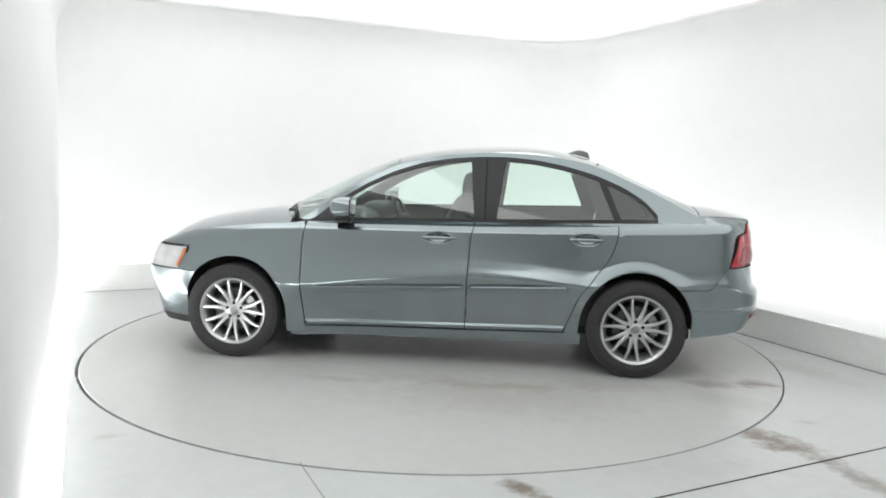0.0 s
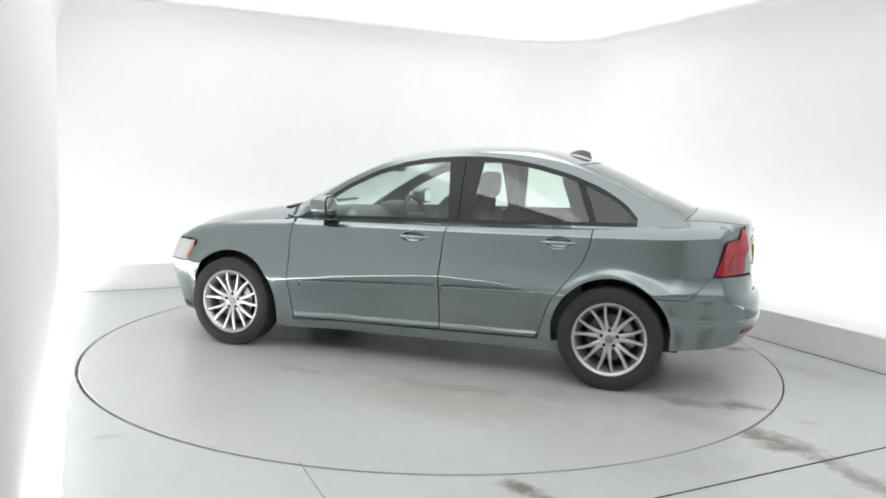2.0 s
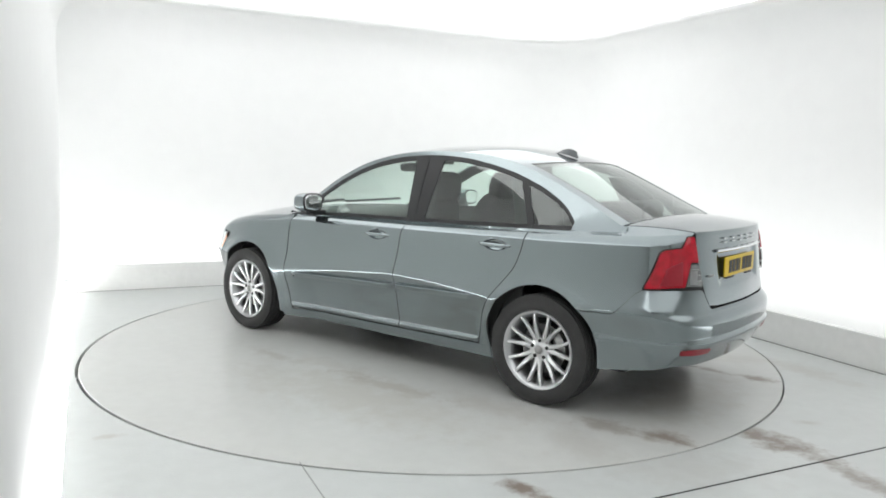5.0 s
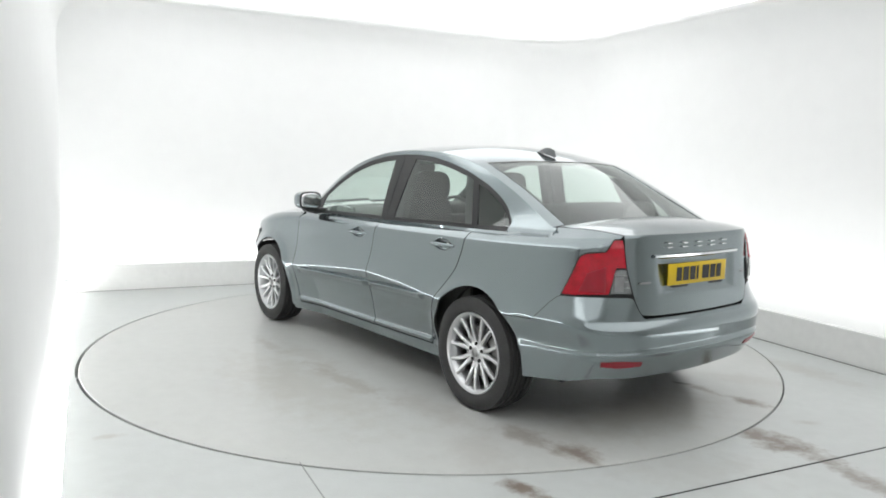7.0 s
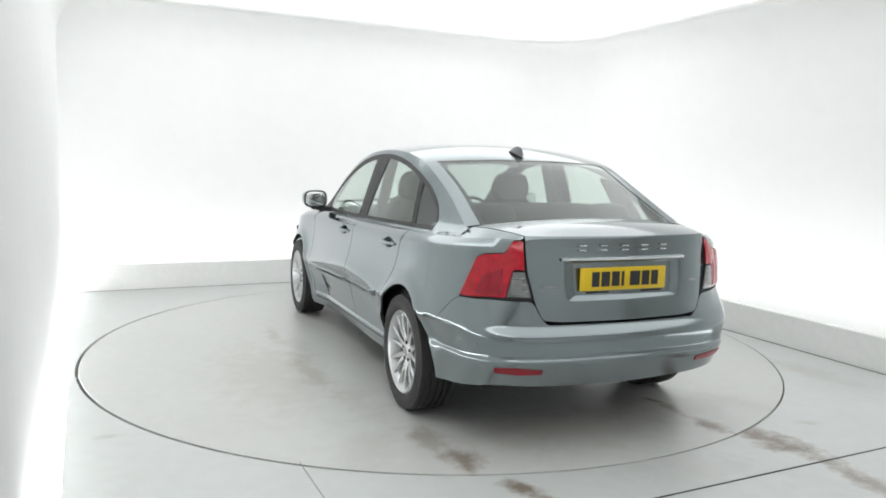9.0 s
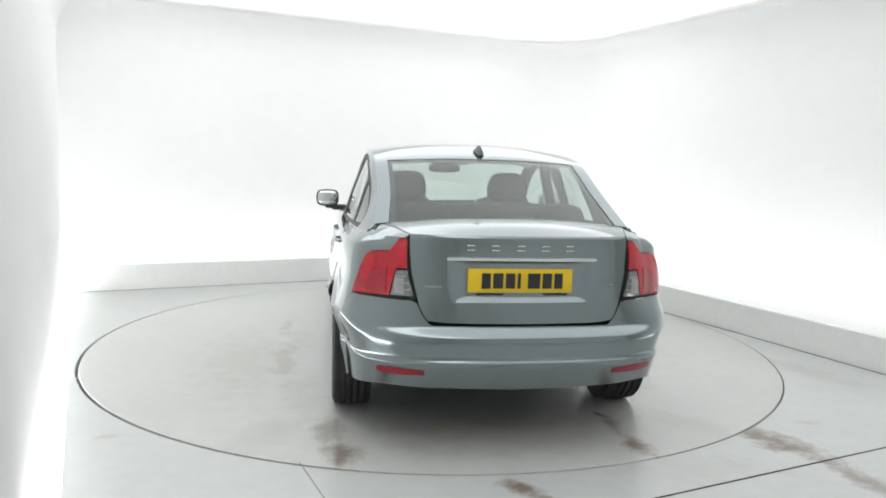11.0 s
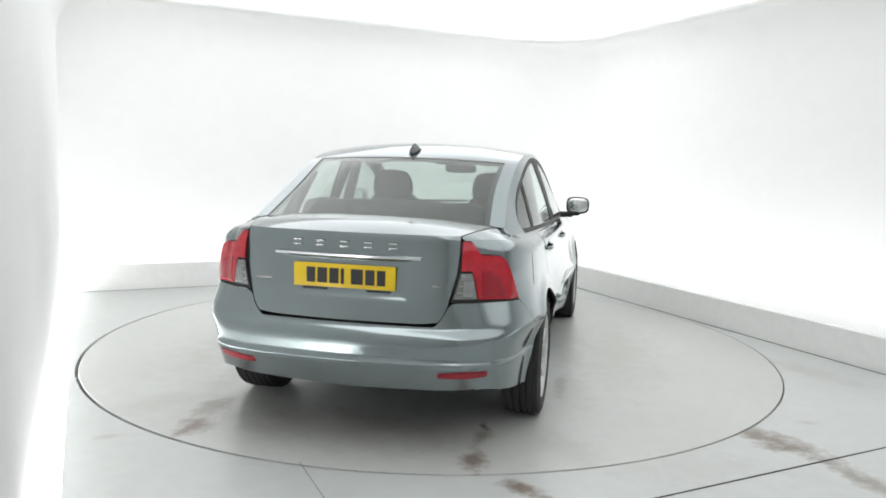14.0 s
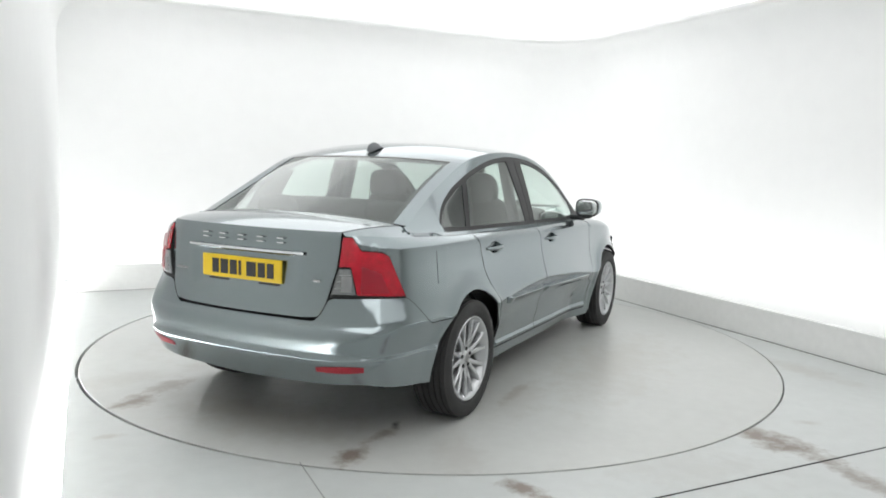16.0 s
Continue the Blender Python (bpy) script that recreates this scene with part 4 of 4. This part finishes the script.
def build_wheel(car, cx, side):
    """Alloy wheel: tyre, rim with fourteen spokes in pairs, hub, bolts, brake disc."""
    cy = side * (0.784 if cx > 0 else 0.762)
    wheel = bpy.data.objects.new("wheel", None)
    scene.collection.objects.link(wheel)
    wheel.parent = car
    c = (cx, cy, HUB_Z)
    R, w = 0.3165, 0.104
    prof = [(0.222, -0.088), (0.236, -0.100), (0.262, -0.105), (0.290, -0.101), (0.305, -0.092)]
    for y in (-0.082, -0.050, -0.016, 0.020, 0.054, 0.084):
        prof += [(R - 0.004 * (abs(y) > 0.07), y - 0.012), (R - 0.004 * (abs(y) > 0.07), y + 0.008)]
        if y < 0.08:
            prof += [(R - 0.010, y + 0.010), (R - 0.010, y + 0.019)]
    prof += [(0.305, 0.093), (0.290, 0.101), (0.262, 0.105), (0.240, 0.101), (0.224, 0.088)]
    part("tyre", lathe(bmesh.new(), prof, 72, c, side), RUBBER, wheel, "black road tyre with grooved tread")
    rim = [(0.196, -0.085), (0.205, -0.088), (0.190, -0.06), (0.180, 0.02), (0.192, 0.060), (0.206, 0.082), (0.214, 0.093), (0.224, 0.096), (0.229, 0.090), (0.224, 0.080)]
    rm = part("rim", lathe(bmesh.new(), rim, 72, c, side), ALLOY, wheel, "silver alloy rim")
    for k in range(14):
        pair = k // 2
        a = 2 * math.pi * pair / 7 + 0.3
        sgn = 1 if k % 2 else -1
        rows = []
        for t in np.linspace(0, 1, 8):
            r = 0.052 + t * 0.160
            ang = a + sgn * (0.155 + 0.075 * t * t)
            wd = (0.0112 - 0.0015 * t + 0.004 * (1 - t) ** 3) / r
            yo = 0.078 - 0.018 * (1 - t) ** 2 + 0.006 * t
            row = []
            for dw, dy in ((-1, -0.022), (-1, -0.004), (-0.6, 0.001), (0.6, 0.001), (1, -0.004), (1, -0.022)):
                row.append((cx + r * math.cos(ang + dw * wd), cy + side * (yo + dy), HUB_Z + r * math.sin(ang + dw * wd)))
            rows.append(row)
        part("spoke", bmesh_grid(rows), ALLOY, rm, out=(0, side, 0))
    hub = [(0.0, 0.072), (0.028, 0.071), (0.031, 0.066), (0.036, 0.064), (0.066, 0.060), (0.072, 0.050), (0.070, 0.02)]
    hb = part("hub", lathe(bmesh.new(), hub, 40, c, side), ALLOY, rm, "silver wheel hub")
    part("centre_cap", lathe(bmesh.new(), [(0.0, 0.0765), (0.020, 0.0755), (0.026, 0.072), (0.027, 0.066)], 28, c, side), DISC, rm, "grey centre cap")
    for k in range(5):
        a = 2 * math.pi * k / 5 + 0.3
        part("wheel_bolt", lathe(bmesh.new(), [(0.0, 0.069), (0.009, 0.068), (0.0105, 0.064), (0.0115, 0.055)], 12, (cx + 0.050 * math.cos(a), cy, HUB_Z + 0.050 * math.sin(a)), side), BLACK, rm, "dark wheel bolt")
    part("brake_disc", lathe(bmesh.new(), [(0.0, 0.03), (0.07, 0.03), (0.075, 0.018), (0.142, 0.018), (0.142, -0.006), (0.0, -0.006)], 48, c, side), BRAKE, wheel, "steel brake disc")
    rows = []
    for a in np.linspace(-0.55, 0.55, 10):
        a = a + (0.25 if cx > 0 else 0.25)
        rows.append([(cx - r * math.cos(a), cy + side * y, HUB_Z + r * math.sin(a)) for r, y in ((0.100, -0.03), (0.100, 0.036), (0.150, 0.036), (0.152, -0.03))])
    part("brake_caliper", bmesh_grid(rows), DISC, wheel, "grey brake caliper", out=(0, side, 0))
    part("wheel_back", lathe(bmesh.new(), [(0.0, -0.05), (0.19, -0.05), (0.19, -0.045)], 32, c, side), INNER, wheel, "dark inner wheel")
    return wheel


def cushion(bm, x0, x1, y0, y1, z0, z1, lean=0.0, puff=0.72, taper=0.0):
    """A rounded, slightly bulging pad."""
    got = bmesh.ops.create_uvsphere(bm, u_segments=24, v_segments=16, radius=1)
    for v in got["verts"]:
        x, y, z = (math.copysign(abs(c) ** (1 - puff * 0.62), c) for c in v.co)
        zz = (z0 + z1) / 2 + (z1 - z0) / 2 * z
        v.co = ((x0 + x1) / 2 + (x1 - x0) / 2 * x - lean * (zz - z0), (y0 + y1) / 2 + (y1 - y0) / 2 * y * (1 - taper * max(0, z)), zz)


def build_interior(car):
    for side in (1, -1):
        y = side * 0.36
        bm = bmesh.new()
        cushion(bm, -0.22, 0.34, y - 0.25, y + 0.25, 0.38, 0.58)
        seat = part("front_seat", bm, CLOTH, car, "charcoal cloth front seat")
        bm = bmesh.new()
        cushion(bm, -0.06, 0.12, y - 0.25, y + 0.25, 0.48, 1.13, lean=0.32, taper=0.18)
        part("seat_back", bm, CLOTH, seat)
        bm = bmesh.new()
        cushion(bm, -0.27, -0.13, y - 0.14, y + 0.14, 1.08, 1.285, lean=0.12, taper=0.18)
        part("headrest", bm, CLOTH, seat, "rounded charcoal headrest")
    bm = bmesh.new()
    cushion(bm, -1.25, -0.75, -0.62, 0.62, 0.42, 0.60)
    bench = part("rear_seat", bm, CLOTH, car, "charcoal cloth rear bench seat")
    bm = bmesh.new()
    cushion(bm, -1.26, -1.08, -0.64, 0.64, 0.52, 1.14, lean=0.30, taper=0.06)
    part("seat_back", bm, CLOTH, bench)
    for y in (0.38, -0.38):
        bm = bmesh.new()
        cushion(bm, -1.44, -1.34, y - 0.15, y + 0.15, 1.00, 1.14, lean=0.1, taper=0.15)
        part("rear_headrest", bm, CLOTH, bench)
    bm = bmesh.new()
    box(bm, -1.78, -1.36, -0.62, 0.62, 0.99, 1.015, 0.008)
    part("parcel_shelf", bm, TRIM, car, "dark parcel shelf")
    bm = bmesh.new()
    cushion(bm, 0.55, 1.15, -0.70, 0.70, 0.62, 0.975, puff=0.85)
    dash = part("dashboard", bm, TRIM, car, "dark grey dashboard")
    bm = bmesh.new()
    cushion(bm, 0.45, 0.70, -0.56, -0.20, 0.90, 1.02)
    part("instrument_hood", bm, TRIM, dash)
    bm = bmesh.new()
    n, m = 36, 8
    vs = []
    tilt = Matrix.Translation((0.40, -0.37, 0.90)) @ Matrix.Rotation(radians(-64), 4, "Y")
    for i in range(n):
        w = 2 * math.pi * i / n
        vs.append([bm.verts.new(tilt @ Vector(((0.180 + 0.014 * math.cos(q)) * math.cos(w), (0.180 + 0.014 * math.cos(q)) * math.sin(w), 0.014 * math.sin(q)))) for q in [2 * math.pi * k / m for k in range(m)]])
    for i in range(n):
        for k in range(m):
            bm.faces.new((vs[i][k], vs[(i + 1) % n][k], vs[(i + 1) % n][(k + 1) % m], vs[i][(k + 1) % m]))
    wheel = part("steering_wheel", bm, BLACK, car, "black steering wheel")
    bm = bmesh.new()
    cushion(bm, 0.36, 0.46, -0.53, -0.21, 0.86, 0.93)
    part("steering_hub", bm, BLACK, wheel)
    bm = bmesh.new()
    cushion(bm, 0.40, 0.44, -0.125, 0.125, 1.265, 1.335)
    box(bm, 0.40, 0.43, -0.015, 0.015, 1.29, 1.325, 0.005)
    part("interior_mirror", bm, BLACK, car, "black interior mirror")
    bm = bmesh.new()
    box(bm, 0.10, 0.27, -0.13, 0.13, 1.33, 1.375, 0.01)
    part("roof_console", bm, TRIM, car)
    for side in (1, -1):
        for x0, x1 in ((-0.21, 0.84), (-1.12, -0.25)):
            rows = [[(x, side * (float(BELT_Y(x)) - 0.075 + 0.02 * (z - 0.3)), z) for z in np.linspace(0.3, float(BELT_Z(x)) + 0.008, 6)] for x in np.linspace(x0, x1, 10)]
            part("door_lining", bmesh_grid(rows), TRIM, car, "dark door lining", thick=0.02, inner=TRIM, out=(0, -side, 0))
        bm = bmesh.new()
        box(bm, -0.37, -0.29, side * 0.655, side * 0.715, 0.95, 1.37, 0.015)
        for v in bm.verts:
            v.co.y -= side * max(0, v.co.z - 0.95) * 0.24
        part("pillar_lining", bm, TRIM, car, "dark pillar lining")
        rows = []
        for z in np.linspace(0.99, 1.27, 10):
            mid = -1.165 + 0.42 * (z - 1.0)
            rows.append([(x, side * (glasshouse(x, z)[1] - 0.05), z) for x in np.linspace(max(mid - 0.20, -1.06 - 1.75 * (1.30 - z)), mid + 0.10, 6)])
        part("rear_pillar_lining", bmesh_grid(rows), INNER, car, "dark rear pillar lining", thick=0.01, inner=INNER, out=(0, -side, 0))


def build_car():
    car = empty("car")
    tagged(car, "grey metallic four-door saloon with silver alloy wheels on the turntable", "car")
    fd, rd, lid, bon, rf = build_body(car)
    build_glass(car, fd, rd)
    build_lamps(car, lid)
    build_trim(car, fd, rd)
    for cx in (AXLE_F, -AXLE):
        for side in (1, -1):
            build_wheel(car, cx, side)
    build_interior(car)
    # roof fin aerial
    rows = []
    for t in np.linspace(0, 1, 14):
        x = -0.885 - 0.16 * t
        h, wd = 0.043 * (math.sin(math.pi * min(1, t * 1.06) * 0.62)) ** 0.9, 0.030 * math.sin(math.pi * (0.12 + 0.82 * t)) ** 0.6
        if t == 1:
            h *= 0.2
        zb = 1.432 - 0.10 * t * t * 0.35
        rows.append([(x, wd * math.cos(w) * (1 - 0.7 * math.sin(w)), zb + h * math.sin(w)) for w in np.linspace(0, math.pi, 13)])
    part("roof_fin", bmesh_grid(rows), FIN, car, "dark grey shark fin aerial", out=(0, 0, 1))
    # wipers at the foot of the windscreen
    for y0 in (0.35, -0.25):
        bm = bmesh.new()
        box(bm, 1.05, 1.09, y0 - 0.28, y0 + 0.28, 0.985, 1.003, 0.006)
        for v in bm.verts:
            v.co.x += 0.06 - abs(v.co.y) * 0.18
            v.co.z += 0.03 * (y0 + 0.28 - v.co.y)
        part("wiper", bm, BLACK, car, "black windscreen wiper")
    return car


TABLE_FLOOR = stained_floor("turntable_paint", (0.498, 0.509, 0.492), [
    (-2.17, 0.71, 0.20, 0.10, 5, 0.9, MUD), (-1.85, 0.78, 0.20, 0.12, 0, 0.6, MUD), (-2.16, -0.715, 0.18, 0.09, -5, 0.95, MUD), (-1.86, -0.71, 0.14, 0.06, 0, 0.75, MUD), (-1.2, 0.95, 0.5, 0.16, 5, 0.4, DUST),
    (-1.72, -0.69, 0.07, 0.03, 30, 0.95, (0.06, 0.055, 0.05)), (0.0, 1.0, 0.6, 0.12, 3, 0.35, DUST), (-0.3, 1.10, 0.12, 0.05, 0, 0.6, DUST), (-1.9, -1.15, 0.35, 0.18, 40, 0.3, DUST), (-1.9, 1.1, 0.35, 0.2, -20, 0.3, DUST), (-1.0, -1.1, 0.5, 0.2, 0, 0.3, DUST),
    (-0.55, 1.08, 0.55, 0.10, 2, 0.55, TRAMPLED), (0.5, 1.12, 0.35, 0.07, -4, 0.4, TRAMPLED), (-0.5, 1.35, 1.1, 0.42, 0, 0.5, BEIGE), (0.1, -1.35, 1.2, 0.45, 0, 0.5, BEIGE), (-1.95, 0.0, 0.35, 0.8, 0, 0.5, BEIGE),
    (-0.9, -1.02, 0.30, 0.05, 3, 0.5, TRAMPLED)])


def build_turntable():
    bm = bmesh.new()
    bmesh.ops.create_cone(bm, cap_ends=True, segments=192, radius1=R_TABLE - 0.03, radius2=R_TABLE - 0.03, depth=0.08, matrix=Matrix.Translation((0, 0, -0.04)))
    for e in bm.edges:
        e.smooth = False
    me = bpy.data.meshes.new("turntable")
    bm.to_mesh(me)
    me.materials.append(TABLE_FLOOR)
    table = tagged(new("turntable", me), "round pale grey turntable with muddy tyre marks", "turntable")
    bm = bmesh.new()
    loops = []
    for k in range(192):
        w = 2 * math.pi * k / 192
        loops.append([bm.verts.new((r * math.cos(w), r * math.sin(w), z)) for r, z in ((R_TABLE - 0.0298, -0.08), (R_TABLE - 0.0298, 0.0), (R_TABLE - 0.002, 0.0), (R_TABLE, -0.002), (R_TABLE, -0.08))])
    for k in range(192):
        a, b = loops[k], loops[(k + 1) % 192]
        for i in range(4):
            bm.faces.new((a[i], b[i], b[i + 1], a[i + 1]))
    part("edge_band", bm, TABLE_FLOOR, table, smooth=False, out=(0, 0, 1))
    return table


car = build_car()
turntable = build_turntable()

# ---- what turns ----
SPIN = [(0.0, 173.47), (1.0, 167.01), (2.0, 160.43), (3.0, 153.75), (4.0, 146.98), (5.0, 140.13), (6.0, 133.22), (7.0, 126.24), (8.0, 119.22), (9.0, 112.17), (10.0, 105.08),
        (11.0, 97.97), (12.0, 90.85), (13.0, 83.72), (14.0, 76.60), (15.0, 69.49), (16.0, 62.39)]


def motions():
    walk(turntable, [(t, pose(0, 0, 0, 0, 0, w)) for t, w in SPIN])
    walk(car, [(t, pose(0, 0, 0, 0, 0, w) @ pose(-0.0693, -0.1016, 0)) for t, w in SPIN])


motions()
